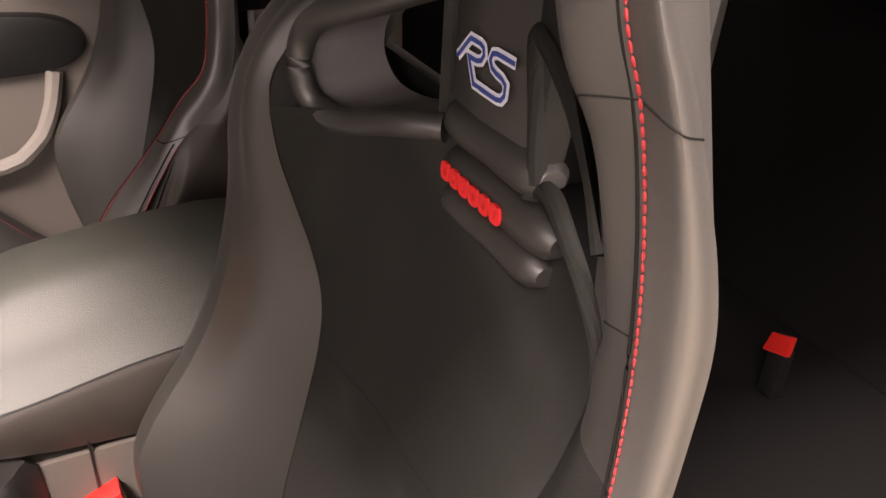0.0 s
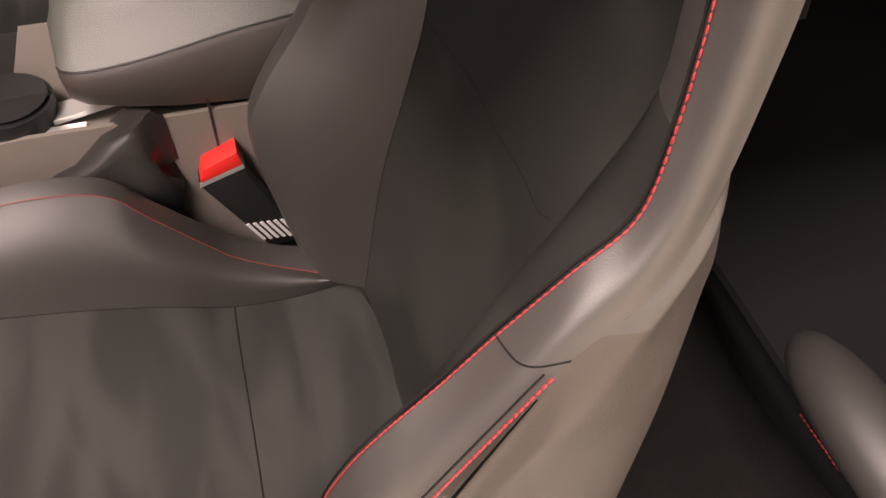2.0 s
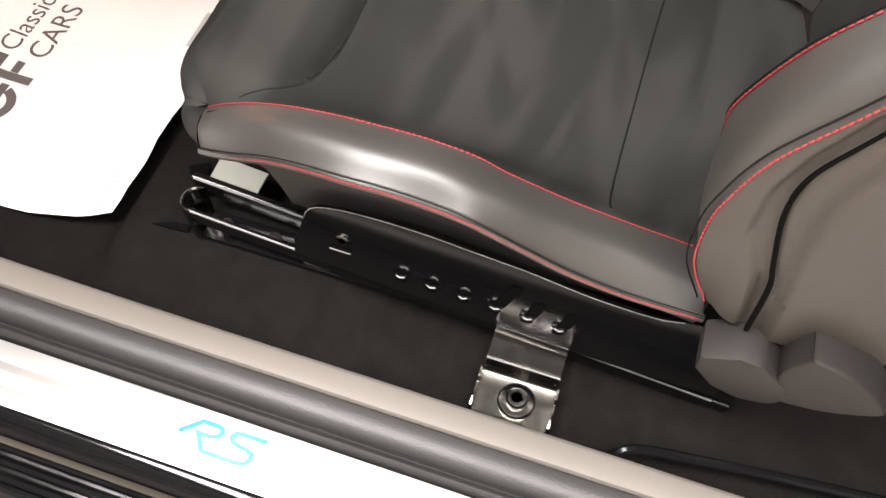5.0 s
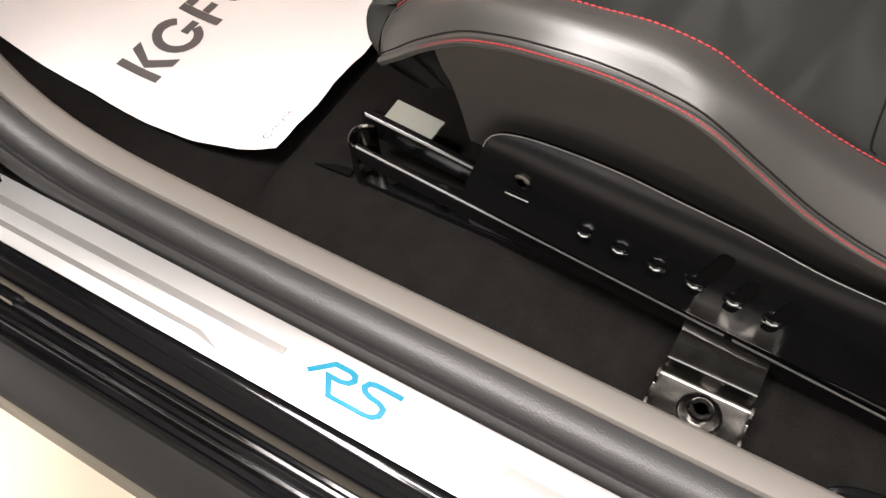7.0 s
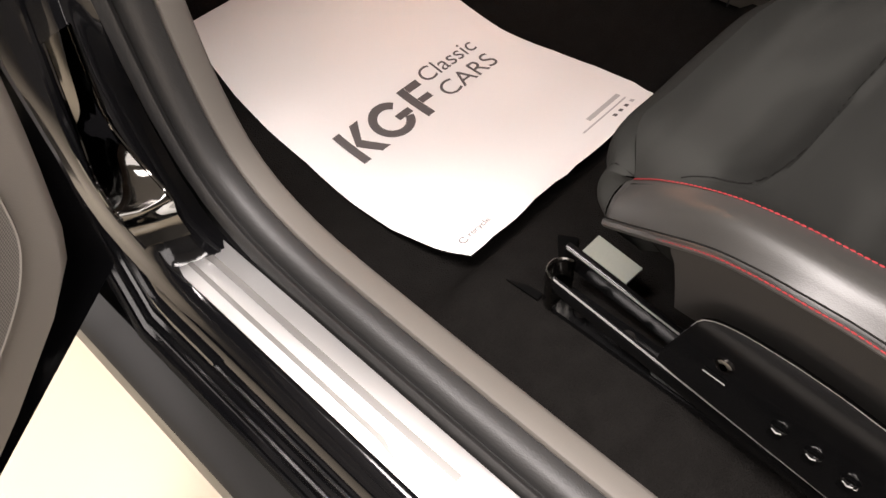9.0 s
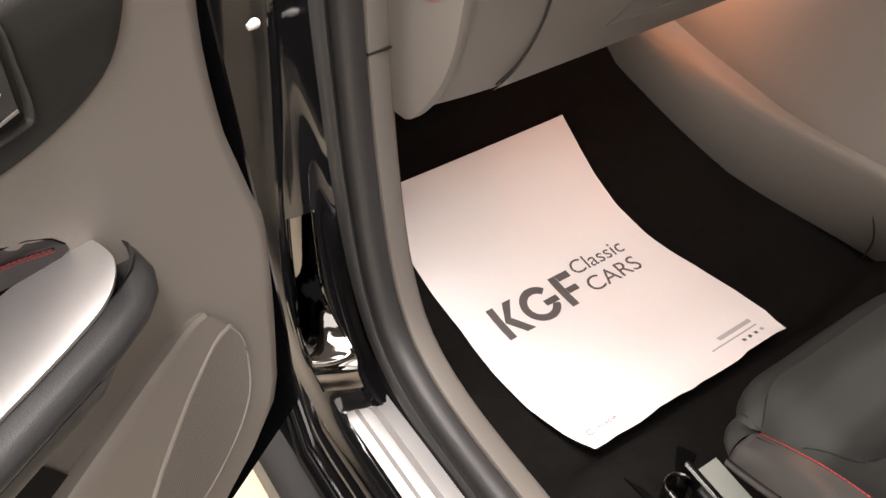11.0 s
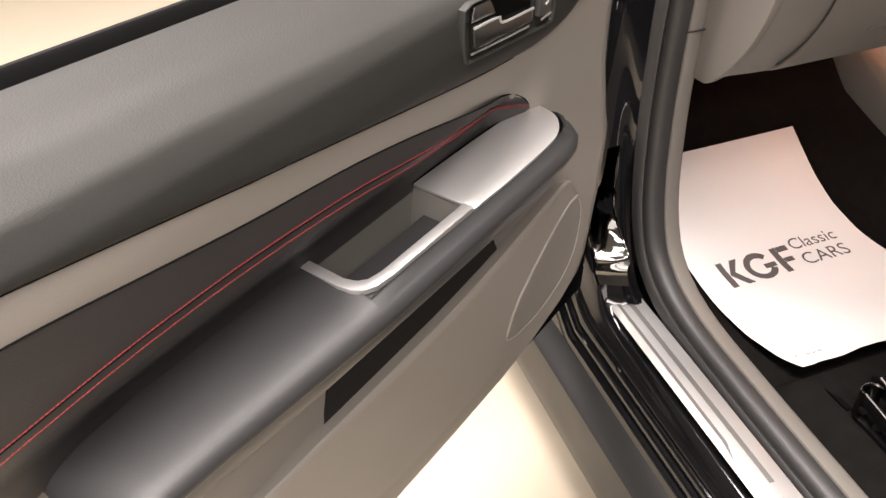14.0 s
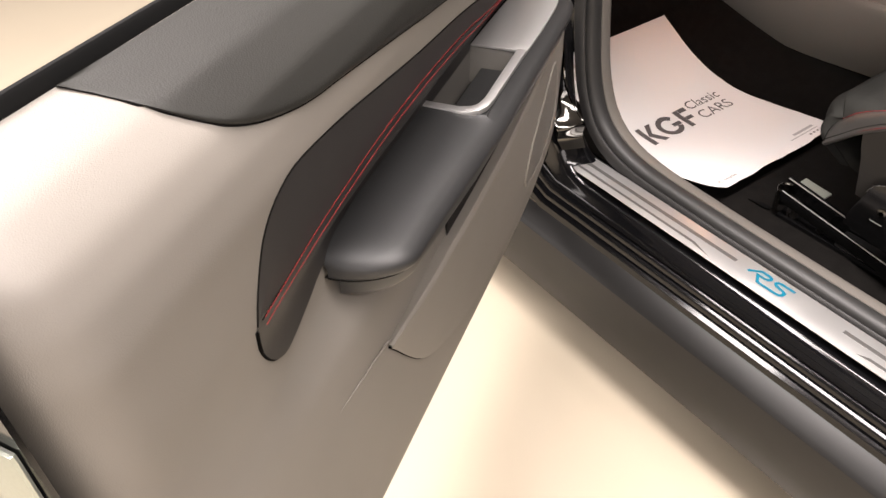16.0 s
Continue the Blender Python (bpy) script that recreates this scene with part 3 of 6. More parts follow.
def paper_xy(x, y):
    """Paper coordinates of a place on the sheet given in metres across and ahead."""
    v = float(np.interp(y, [c[0] for c in curve], np.linspace(0, 1, len(curve))))
    left, right = float(np.interp(y, PAPER_Y, PAPER_L)), float(np.interp(y, PAPER_Y, PAPER_R))
    return (x - left) / (right - left), v


def print_flat(name, pts, faces, mat, x, y, stretch=1.0, label=""):
    m = Mesh()
    m.v = [on_paper(*paper_xy(x + px * stretch, y + py), 0.0012) for px, py in pts]
    m.f = faces
    return m.make(name, mat, paper, label)


def block(pts, n=6):
    """An outline with its long edges cut up, so that it follows the sheet."""
    out = []
    for a, b in zip(pts, pts[1:] + pts[:1]):
        out += [tuple(np.array(a) + (np.array(b) - np.array(a)) * k / n) for k in range(n)]
    return out


def print_shape(name, outline, mat, x, y, label=""):
    o = block(outline)
    return print_flat(name, o, [tuple(range(len(o)))], mat, x, y, 1.0, label)


H = 0.068
print_shape("logo_bar", [(0.0, 0.0), (0.013, 0.0), (0.013, H), (0.0, H)], INK, 0.325, 0.641, "grey printed logo shape")
print_shape("logo_wedge", [(0.014, H * 0.48), (0.034, 0.0), (0.050, 0.0), (0.028, H * 0.55), (0.048, H), (0.032, H)], INK, 0.325, 0.641)
ring = [(0.033 * math.cos(a), H / 2 + 0.036 * math.sin(a)) for a in np.linspace(0.7, 5.9, 26)]
ring += [(0.0, H * 0.40), (0.0, H * 0.58), (0.020, H * 0.58), (0.018, H * 0.40)][:0]
ring += [(0.020 * math.cos(a), H / 2 + 0.022 * math.sin(a)) for a in np.linspace(5.9, 0.7, 26)]
print_flat("logo_ring", ring, [(i, i + 1, 50 - i, 51 - i) for i in range(25)], INK, 0.409, 0.641)
print_shape("logo_bar", [(0.008, H * 0.36), (0.034, H * 0.36), (0.034, H * 0.54), (0.008, H * 0.54)], INK, 0.409, 0.641)
print_shape("logo_bar", [(0.0, 0.0), (0.014, 0.0), (0.014, H), (0.0, H)], INK, 0.450, 0.641)
print_shape("logo_bar", [(0.0145, H * 0.80), (0.040, H * 0.80), (0.040, H), (0.0145, H)], INK, 0.450, 0.641)
print_shape("logo_bar", [(0.0145, H * 0.38), (0.036, H * 0.38), (0.036, H * 0.56), (0.0145, H * 0.56)], INK, 0.450, 0.641)
p, fc = words("Classic", 0.040)
print_flat("word_classic", p, fc, INK, 0.497, 0.692, 1.03, "grey printed word")
p, fc = words("CARS", 0.046)
print_flat("word_cars", p, fc, INK, 0.499, 0.646, 1.00, "grey printed word")
p, fc = words("recycle", 0.013)
print_flat("word_recycle", p, fc, INK, 0.312, 0.428, 1.0)
loop = [(0.006 * math.cos(a), 0.006 * math.sin(a)) for a in np.linspace(0.6, 5.6, 16)] + [(0.0045 * math.cos(a), 0.0045 * math.sin(a)) for a in np.linspace(5.6, 0.6, 16)]
print_flat("small_loop", loop, [(i, i + 1, 30 - i, 31 - i) for i in range(15)], INK, 0.303, 0.431)
for x0, x1, y0, h, mt in ((0.575, 0.645, 0.448, 0.008, PALE_INK), (0.548, 0.645, 0.438, 0.003, PALE_INK)):
    print_shape("print_bar", [(0, 0), (x1 - x0, 0), (x1 - x0, h), (0, h)], mt, x0, y0)
for k in range(4):
    print_shape("print_dot", [(0, 0), (0.006, 0), (0.006, 0.006), (0, 0.006)], INK if k < 3 else PALE_INK, 0.600 + 0.013 * k, 0.424)

# ---- passenger seat ----
seat = thing("bucket_seat", "black leather and suede bucket seat with red stitching", "car seat", group="front seats")
MID = 0.476


def mirror(line, mid=MID):
    return [(2 * mid - x, y, z) for x, y, z in line]


def offset(line, d):
    return [tuple(np.array(p) + d) for p in line]


OL = [(0.278, 0.222, 0.552), (0.256, 0.186, 0.590), (0.233, 0.146, 0.632), (0.215, 0.100, 0.670), (0.206, 0.063, 0.687), (0.200, 0.030, 0.696), (0.199, -0.006, 0.698), (0.201, -0.042, 0.692), (0.203, -0.071, 0.682), (0.215, -0.109, 0.647), (0.228, -0.150, 0.610), (0.240, -0.200, 0.580), (0.252, -0.270, 0.557)]
OT = [(0.296, 0.212, 0.598), (0.280, 0.180, 0.632), (0.271, 0.142, 0.658), (0.263, 0.102, 0.678), (0.260, 0.060, 0.687), (0.259, 0.020, 0.690), (0.256, -0.018, 0.694), (0.258, -0.056, 0.686), (0.264, -0.084, 0.667), (0.277, -0.132, 0.636), (0.288, -0.180, 0.612), (0.302, -0.250, 0.583)]
OM = [(0.5 * (a[0] + b[0]) - 0.006, 0.5 * (a[1] + b[1]), 0.5 * (a[2] + b[2]) + 0.015 * min(1.0, 0.4 + 0.2 * i)) for i, (a, b) in enumerate(zip(even_line(OL, 12), even_line(OT, 12)))]
Mesh().grid(loft([OL, OM, OT], 60, 11)).make("cushion_bolster", LEATHER, seat, "black leather bolster band")
# the inboard bolster stands higher and shows its leather face to the sitter
IC = [(0.690, 0.215, 0.615), (0.692, 0.16, 0.685), (0.690, 0.09, 0.735), (0.686, 0.02, 0.752), (0.684, -0.035, 0.752), (0.684, -0.076, 0.738), (0.682, -0.107, 0.702), (0.680, -0.147, 0.658), (0.678, -0.185, 0.620), (0.672, -0.248, 0.588), (0.655, -0.310, 0.576)]
IB = [(0.640, 0.22, 0.612), (0.642, 0.15, 0.625), (0.640, 0.083, 0.640), (0.640, 0.013, 0.632), (0.640, -0.065, 0.615), (0.640, -0.119, 0.598), (0.646, -0.17, 0.575), (0.650, -0.242, 0.566), (0.652, -0.308, 0.572)]
IM = [((a[0] + b[0]) / 2 - 0.010, (a[1] + b[1]) / 2, (a[2] + b[2]) / 2 + 0.012) for a, b in zip(even_line(IC, 12), even_line(IB, 12))]
IO = [(0.722, y - 0.005, 0.50 + (z - 0.50) * 0.55) for x, y, z in IC]
Mesh().grid(loft([IB, IM, IC], 60, 12)).make("cushion_bolster", LEATHER, seat, "black leather raised inner bolster")
Mesh().grid(loft([IC, [(0.708, y, z + 0.004) for x, y, z in IC], [(0.722, y, z - 0.03) for x, y, z in IC], IO], 60, 8)).make("bolster_side", LEATHER, seat)
S1 = [(0.335, 0.238, 0.621), (0.335, 0.165, 0.630), (0.335, 0.10, 0.615), (0.335, 0.0, 0.602), (0.335, -0.12, 0.585), (0.335, -0.32, 0.56)]
S2 = [(0.40, 0.242, 0.618), (0.40, 0.15, 0.612), (0.40, 0.10, 0.590), (0.40, 0.0, 0.570), (0.40, -0.12, 0.555), (0.40, -0.34, 0.54)]
S3 = [(MID, 0.244, 0.618), (MID, 0.15, 0.610), (MID, 0.10, 0.586), (MID, 0.0, 0.562), (MID, -0.12, 0.549), (MID, -0.34, 0.535)]
S4 = [(0.56, 0.242, 0.618), (0.56, 0.15, 0.612), (0.56, 0.10, 0.590), (0.56, 0.0, 0.572), (0.56, -0.12, 0.556), (0.56, -0.34, 0.54)]
NOSE = smooth_line([(0.284, 0.166), (0.300, 0.152), (0.331, 0.132), (0.383, 0.1255), (0.45, 0.1245), (0.54, 0.128), (0.60, 0.124), (0.636, 0.116)], 60)
nose = np.array(NOSE)[:, :2]


def nose_fold(p):
    """The cushion dips along the nose seam and swells into a roll ahead of it."""
    x, y, z = p
    d = np.hypot(nose[:, 0] - x, nose[:, 1] - y)
    k = int(np.argmin(d))
    ahead = float(d[k]) if y > nose[k, 1] else -float(d[k])
    fade = max(0.0, min(1.0, (x - 0.288) / 0.03)) * max(0.0, min(1.0, (0.645 - x) / 0.03))
    z -= fade * 0.0045 * math.exp(-((ahead / 0.007) ** 2))
    if 0 < ahead < 0.11:
        z += fade * 0.008 * math.sin(math.pi * (ahead / 0.11) ** 0.6)
    return (x, y, z)


TOP = [[nose_fold(p) for p in r] for r in loft([OT, S1, S2, S3, S4, IB], 150, 80)]
Mesh().grid(TOP).make("cushion_top", SUEDE, seat, "charcoal suede seat cushion")
TOPV = np.array(TOP)


def on_cushion(x, y, lift=0.0):
    """The place on the cushion's top nearest to x, y."""
    d = (TOPV[:, :, 0] - x) ** 2 + (TOPV[:, :, 1] - y) ** 2
    i, j = np.unravel_index(np.argmin(d), d.shape)
    i, j = min(max(i, 1), TOPV.shape[0] - 2), min(max(j, 1), TOPV.shape[1] - 2)
    a, b = TOPV[i + 1, j] - TOPV[i - 1, j], TOPV[i, j + 1] - TOPV[i, j - 1]
    k = np.linalg.solve(np.array([a[:2], b[:2]]).T, np.array([x, y]) - TOPV[i, j, :2])
    return (x, y, float(TOPV[i, j, 2] + k[0] * a[2] + k[1] * b[2]) + lift)


def seam(line, r=0.0016, name="seam", mat=None, parent=None):
    return Mesh().tube(line, r if mat else 0.6 * r, 6).make(name, mat or SEAM, parent or seat)


seam([on_cushion(x, y, 0.0004) for x, y in smooth_line([(0.652, -0.168), (0.58, -0.166), (0.45, -0.166), (0.33, -0.166), (0.300, -0.168)], 50)], 0.0015)
seam([on_cushion(x, y, 0.0) for x, y in NOSE], 0.0014)
front = [(0.297, 0.213, 0.600), (0.335, 0.238, 0.621), (0.40, 0.242, 0.618), (MID, 0.244, 0.618), (0.56, 0.242, 0.618), (0.640, 0.22, 0.612)]
F1 = [(x + (0.004 if i == 0 else 0), y + (0.026 if i == 0 else 0.022), z - (0.004 if i == 0 else 0.022)) for i, (x, y, z) in enumerate(front)]
F2 = [(x + (0.012 if i == 0 else 0), y + (0.028 if i == 0 else 0.020), z - (0.045 if i == 0 else 0.065)) for i, (x, y, z) in enumerate(front)]
F3 = [(x + (0.02 if i == 0 else 0), y - 0.03, z - 0.098) for i, (x, y, z) in enumerate(front)]
F4 = [(x + (0.02 if i == 0 else 0), y - 0.14, z - 0.110) for i, (x, y, z) in enumerate(front)]
Mesh().grid(loft([front, F1, F2, F3, F4], 50, 16)).make("cushion_front", SUEDE, seat, "dark suede front roll")
side_a = even_line([front[0], F1[0], F2[0], F3[0]], 8)
side_b = even_line([OT[0], tuple(0.5 * (np.array(OT[0]) + np.array(OL[0])) + np.array((0.004, 0.008, 0.004))), OL[0], (0.30, 0.19, 0.51)], 8)
side_m = [tuple(0.5 * (np.array(a) + np.array(b)) + np.array((-0.004, 0.008, 0.0))) for a, b in zip(side_a, side_b)]
Mesh().grid(loft([side_a, side_m, side_b], 20, 8)).make("cushion_corner", SUEDE, seat)
seam(side_a, 0.0011)
end = [np.array(p) for p in smooth_line([OL[0], OM[0], OT[0]], 11)]
Mesh().grid([[tuple(p + (np.array((0.292, 0.204, 0.572)) - p) * k + np.array((0, 0.012 * math.sin(math.pi * min(k, 0.5)), 0))) for p in end] for k in (0, 0.2, 0.4, 0.7, 0.98)]).make("bolster_end", LEATHER, seat, smooth=80)
# cloth skirt between the bolster and the rail
under = [(x + 0.012, y, z - 0.004) for x, y, z in OL if y < 0.15]
Mesh().grid(loft([under, [(0.5 * x + 0.13, y, z - 0.03) for x, y, z in under], [(0.272, y, 0.5 * z + 0.24) for x, y, z in under], [(0.295, y, 0.47) for x, y, z in under]], 40, 6)).make("cushion_skirt", SKIRT_CLOTH, seat, "dark grey cloth cushion side")
Mesh().box(0.30, 0.70, -0.28, 0.08, 0.45, 0.52).make("cushion_pan", CLOTH, seat, bevel=0.01)
seam(offset(even_line(OT, 70), (-0.004, 0, -0.003)), 0.0014)
Mesh().stitches(offset(even_line(OT, 120), (-0.001, 0, 0.0012)), 0.0007, 0.0040, 0.0009).make("stitching", RED, seat, "red stitching")
Mesh().tube(offset(even_line(OL, 90), (-0.001, 0, -0.002)), 0.0042, 7).make("piping", LEATHER, seat)
Mesh().stitches(offset(even_line(OL, 120), (-0.0045, 0, 0.0005)), 0.00065, 0.0040, 0.0006).make("stitching", RED, seat, "red stitching")
seam(offset(even_line(OL, 90), (-0.005, 0, 0.0085)), 0.0012)
Mesh().stitches(offset(even_line(IC, 120), (-0.002, 0, 0.0016)), 0.0007, 0.0040, 0.0009).make("stitching", DARK_RED, seat, "dark red stitching")
seam(offset(even_line(IB, 60), (0, 0, 0.0003)), 0.0009)

# backrest: crest, outer edge and insert edge of the outboard side
C = [(0.302, -0.232, 0.70), (0.298, -0.226, 0.74), (0.292, -0.224, 0.774), (0.277, -0.244, 0.845), (0.271, -0.270, 0.891), (0.270, -0.302, 0.928), (0.269, -0.330, 0.963), (0.263, -0.367, 1.015), (0.261, -0.396, 1.05), (0.266, -0.407, 1.10), (0.270, -0.410, 1.16), (0.270, -0.405, 1.211), (0.270, -0.397, 1.256), (0.270, -0.388, 1.29), (0.272, -0.376, 1.327), (0.28, -0.37, 1.40)]
L = [(0.242, -0.262, 0.600), (0.236, -0.238, 0.660), (0.235, -0.233, 0.71), (0.234, -0.236, 0.745), (0.234, -0.250, 0.795), (0.233, -0.280, 0.85), (0.232, -0.306, 0.896), (0.232, -0.329, 0.934), (0.234, -0.360, 0.978), (0.235, -0.388, 1.000), (0.236, -0.408, 1.022), (0.238, -0.420, 1.065), (0.239, -0.425, 1.12), (0.239, -0.426, 1.174), (0.239, -0.417, 1.216), (0.240, -0.401, 1.261), (0.242, -0.386, 1.30), (0.246, -0.370, 1.335), (0.26, -0.36, 1.40)]
E = [(0.350, -0.315, 0.60), (0.345, -0.330, 0.74), (0.343, -0.358, 0.85), (0.341, -0.386, 0.94), (0.337, -0.430, 1.03), (0.334, -0.446, 1.09), (0.326, -0.440, 1.135), (0.304, -0.425, 1.165), (0.300, -0.411, 1.213), (0.300, -0.395, 1.262), (0.300, -0.372, 1.307), (0.31, -0.36, 1.40)]
L = [(x + 0.016 * min(1, max(0, (z - 0.985) / 0.06)), y - 0.013 * min(1, max(0, (z - 0.985) / 0.06)), z) for x, y, z in L]
c20, l20, e20 = even_line(C, 24), even_line(L, 24), even_line(E, 24)
CL = [(0.5 * (a[0] + b[0]) - 0.006 - 0.005 * min(1, max(0, (b[2] - 0.985) / 0.06)), 0.5 * (a[1] + b[1]) + 0.006, 0.5 * (a[2] + b[2])) for a, b in zip(c20, l20)]
EM = [(0.5 * (a[0] + b[0]) + 0.006, 0.5 * (a[1] + b[1]) + 0.006, 0.5 * (a[2] + b[2])) for a, b in zip(c20, e20)]
R1 = [(0.236, -0.30, 0.585), (0.233, -0.30, 0.70), (0.230, -0.335, 0.85), (0.231, -0.385, 0.95), (0.251, -0.436, 1.03), (0.274, -0.444, 1.10), (0.276, -0.445, 1.2), (0.278, -0.424, 1.30), (0.28, -0.39, 1.40)]
R2 = [(0.258, -0.430, 0.57), (0.257, -0.432, 0.70), (0.258, -0.440, 0.85), (0.264, -0.442, 0.95), (0.284, -0.446, 1.03), (0.298, -0.452, 1.10), (0.306, -0.450, 1.25), (0.32, -0.43, 1.40)]
R3 = [(0.335, -0.500, 0.57), (0.330, -0.502, 0.70), (0.325, -0.505, 0.85), (0.325, -0.500, 0.97), (0.34, -0.450, 1.10), (0.355, -0.448, 1.25), (0.37, -0.44, 1.40)]
IMID = 0.484
EI = [(0.630, -0.318, 0.58), (0.638, -0.345, 0.74), (0.642, -0.378, 0.862), (0.645, -0.396, 0.938), (0.650, -0.398, 0.988), (0.656, -0.387, 1.043), (0.659, -0.374, 1.093), (0.660, -0.366, 1.144), (0.660, -0.372, 1.178), (0.652, -0.390, 1.205), (0.63, -0.415, 1.232), (0.60, -0.44, 1.262)]
CI = [(0.672, -0.260, 0.60), (0.690, -0.235, 0.70), (0.700, -0.225, 0.778), (0.702, -0.245, 0.831), (0.705, -0.290, 0.895), (0.708, -0.318, 0.947), (0.710, -0.336, 1.0), (0.710, -0.348, 1.06), (0.708, -0.352, 1.113), (0.705, -0.361, 1.162), (0.692, -0.384, 1.21), (0.67, -0.415, 1.248), (0.63, -0.45, 1.285)]
LI = [(0.720, -0.262, 0.60), (0.735, -0.240, 0.70), (0.740, -0.238, 0.778), (0.740, -0.258, 0.831), (0.740, -0.300, 0.895), (0.742, -0.327, 0.947), (0.745, -0.345, 1.0), (0.745, -0.357, 1.06), (0.745, -0.361, 1.113), (0.742, -0.374, 1.162), (0.728, -0.398, 1.21), (0.70, -0.43, 1.25), (0.65, -0.47, 1.29)]
ci, li, ei = even_line(CI, 24), even_line(LI, 24), even_line(EI, 24)
CLI = [(0.5 * (a[0] + b[0]) + 0.004, 0.5 * (a[1] + b[1]) + 0.008, 0.5 * (a[2] + b[2])) for a, b in zip(ci, li)]
EMI = [(0.5 * (a[0] + b[0]) - 0.004, 0.5 * (a[1] + b[1]) + 0.012, 0.5 * (a[2] + b[2])) for a, b in zip(ci, ei)]
BAND = loft([C, CL, L], 90, 14)
Mesh().grid(BAND).make("back_bolster", LEATHER, seat, "black leather side bolster")
FACE = loft([E, EM, C], 90, 14)
cut = min(range(90), key=lambda i: abs(FACE[i][7][2] - 1.09))
Mesh().grid(FACE[: cut + 1]).make("bolster_face", SUEDE, seat)
Mesh().grid(FACE[cut:]).make("bolster_face", LEATHER, seat, "black leather upper bolster face")
SIDE = loft([L, R1, R2, R3], 110, 72)
GAP = [(0.590, -0.299), (0.657, -0.2935), (0.69, -0.2854), (0.747, -0.2722), (0.789, -0.2726), (0.832, -0.2896), (0.888, -0.3148), (0.950, -0.3443), (0.975, -0.356)]
FOLD = [(0.590, -0.310), (0.621, -0.3071), (0.709, -0.294), (0.764, -0.288), (0.803, -0.2937), (0.858, -0.3137), (0.920, -0.3398), (0.960, -0.352), (0.975, -0.358)]
FOLD_IN = [(0.590, -0.292), (0.663, -0.2815), (0.7205, -0.2589), (0.765, -0.2573), (0.8045, -0.2672), (0.85, -0.287), (0.90, -0.312), (0.950, -0.338), (0.975, -0.352)]


def on_line(line, z):
    return float(np.interp(z, [p[0] for p in line], [p[1] for p in line]))


def step_down(y, edge, width):
    s = max(0.0, min(1.0, (edge - y) / width))
    return s * s * (3 - 2 * s)


def shell_press(p):
    """The shell's pressed steps: a recessed strip behind the leather, then the proud rear panel."""
    x, y, z = p
    fade = max(0.0, min(1.0, (0.975 - z) / 0.06))
    d = 0.0055 * step_down(y, on_line(FOLD_IN, z) + 0.004, 0.008) - 0.0025 * step_down(y, on_line(GAP, z), 0.003)
    d -= 0.0085 * step_down(y, on_line(FOLD, z) + 0.002, 0.012)
    return (x + d * fade, y, z)


SIDE = [[shell_press(p) for p in r] for r in SIDE]
cut = min(range(110), key=lambda i: abs(SIDE[i][0][2] - 0.990))
Mesh().grid(SIDE[: cut + 1]).make("side_shell", SHELL, seat, "brown-black plastic side shell")
Mesh().grid(SIDE[cut:]).make("bolster_side", LEATHER, seat, "black leather side of the upper bolster")
Mesh().grid(loft([CI, CLI, LI], 90, 14)).make("back_bolster", LEATHER, seat, "black leather side bolster")
Mesh().grid(loft([EI, EMI, CI], 90, 14)).make("bolster_face", LEATHER, seat, "black leather bolster face")
Mesh().grid(loft([LI, [(x + 0.006, y - 0.05, z) for x, y, z in LI], [(x - 0.01, y - 0.12, z) for x, y, z in LI]], 70, 14)).make("side_shell", SHELL, seat)
BC = [(MID, -0.325, 0.52), (MID, -0.352, 0.70), (MID, -0.388, 0.85), (MID, -0.425, 0.98), (MID, -0.455, 1.10), (MID, -0.468, 1.150), (MID, -0.476, 1.188)]


def upto(line, top):
    q = even_line(line, 120)
    return [p for p in q if p[2] <= top][::8] + [[p for p in q if p[2] <= top][-1]]


EB, EBI = upto(E, 1.125), upto(EI, 1.15)
n_ = 12
eb, ebi, bc = even_line(EB, n_), even_line(EBI, n_), even_line(BC, n_)
Q1 = [(0.5 * (a[0] + b[0]), 0.5 * (a[1] + b[1]) - 0.006, 0.5 * (a[2] + b[2])) for a, b in zip(eb, bc)]
Q2 = [(0.5 * (a[0] + b[0]), 0.5 * (a[1] + b[1]) - 0.006 - 0.016 * (i / (n_ - 1)) ** 3, 0.5 * (a[2] + b[2])) for i, (a, b) in enumerate(zip(ebi, bc))]
BACK = loft([eb, Q1, bc, Q2, ebi], 70, 44)
Mesh().grid(BACK).make("back_insert", SUEDE, seat, "charcoal suede backrest insert")
BV = np.array(BACK)


def on_back(x, z, lift=0.0):
    d = (BV[:, :, 0] - x) ** 2 + (BV[:, :, 2] - z) ** 2
    i, j = np.unravel_index(np.argmin(d), d.shape)
    i, j = min(max(i, 1), BV.shape[0] - 2), min(max(j, 1), BV.shape[1] - 2)
    a, b = BV[i + 1, j] - BV[i - 1, j], BV[i, j + 1] - BV[i, j - 1]
    k = np.linalg.solve(np.array([[a[0], b[0]], [a[2], b[2]]]), np.array([x - BV[i, j, 0], z - BV[i, j, 2]]))
    return (x, float(BV[i, j, 1] + k[0] * a[1] + k[1] * b[1]) + lift, z)


seam([on_back(x, z, -0.0005) for x, z in smooth_line([(0.634, 0.921), (0.595, 0.9165), (0.56, 0.9155), (0.486, 0.917), (0.412, 0.932), (0.376, 0.942), (0.352, 0.956)], 40)], 0.0011)
seam(offset(even_line(upto(EI, 1.19), 60), (0, 0.0, 0)), 0.0010)
seam(offset(even_line(upto(E, 1.125), 60), (0, 0.0, 0)), 0.0013)
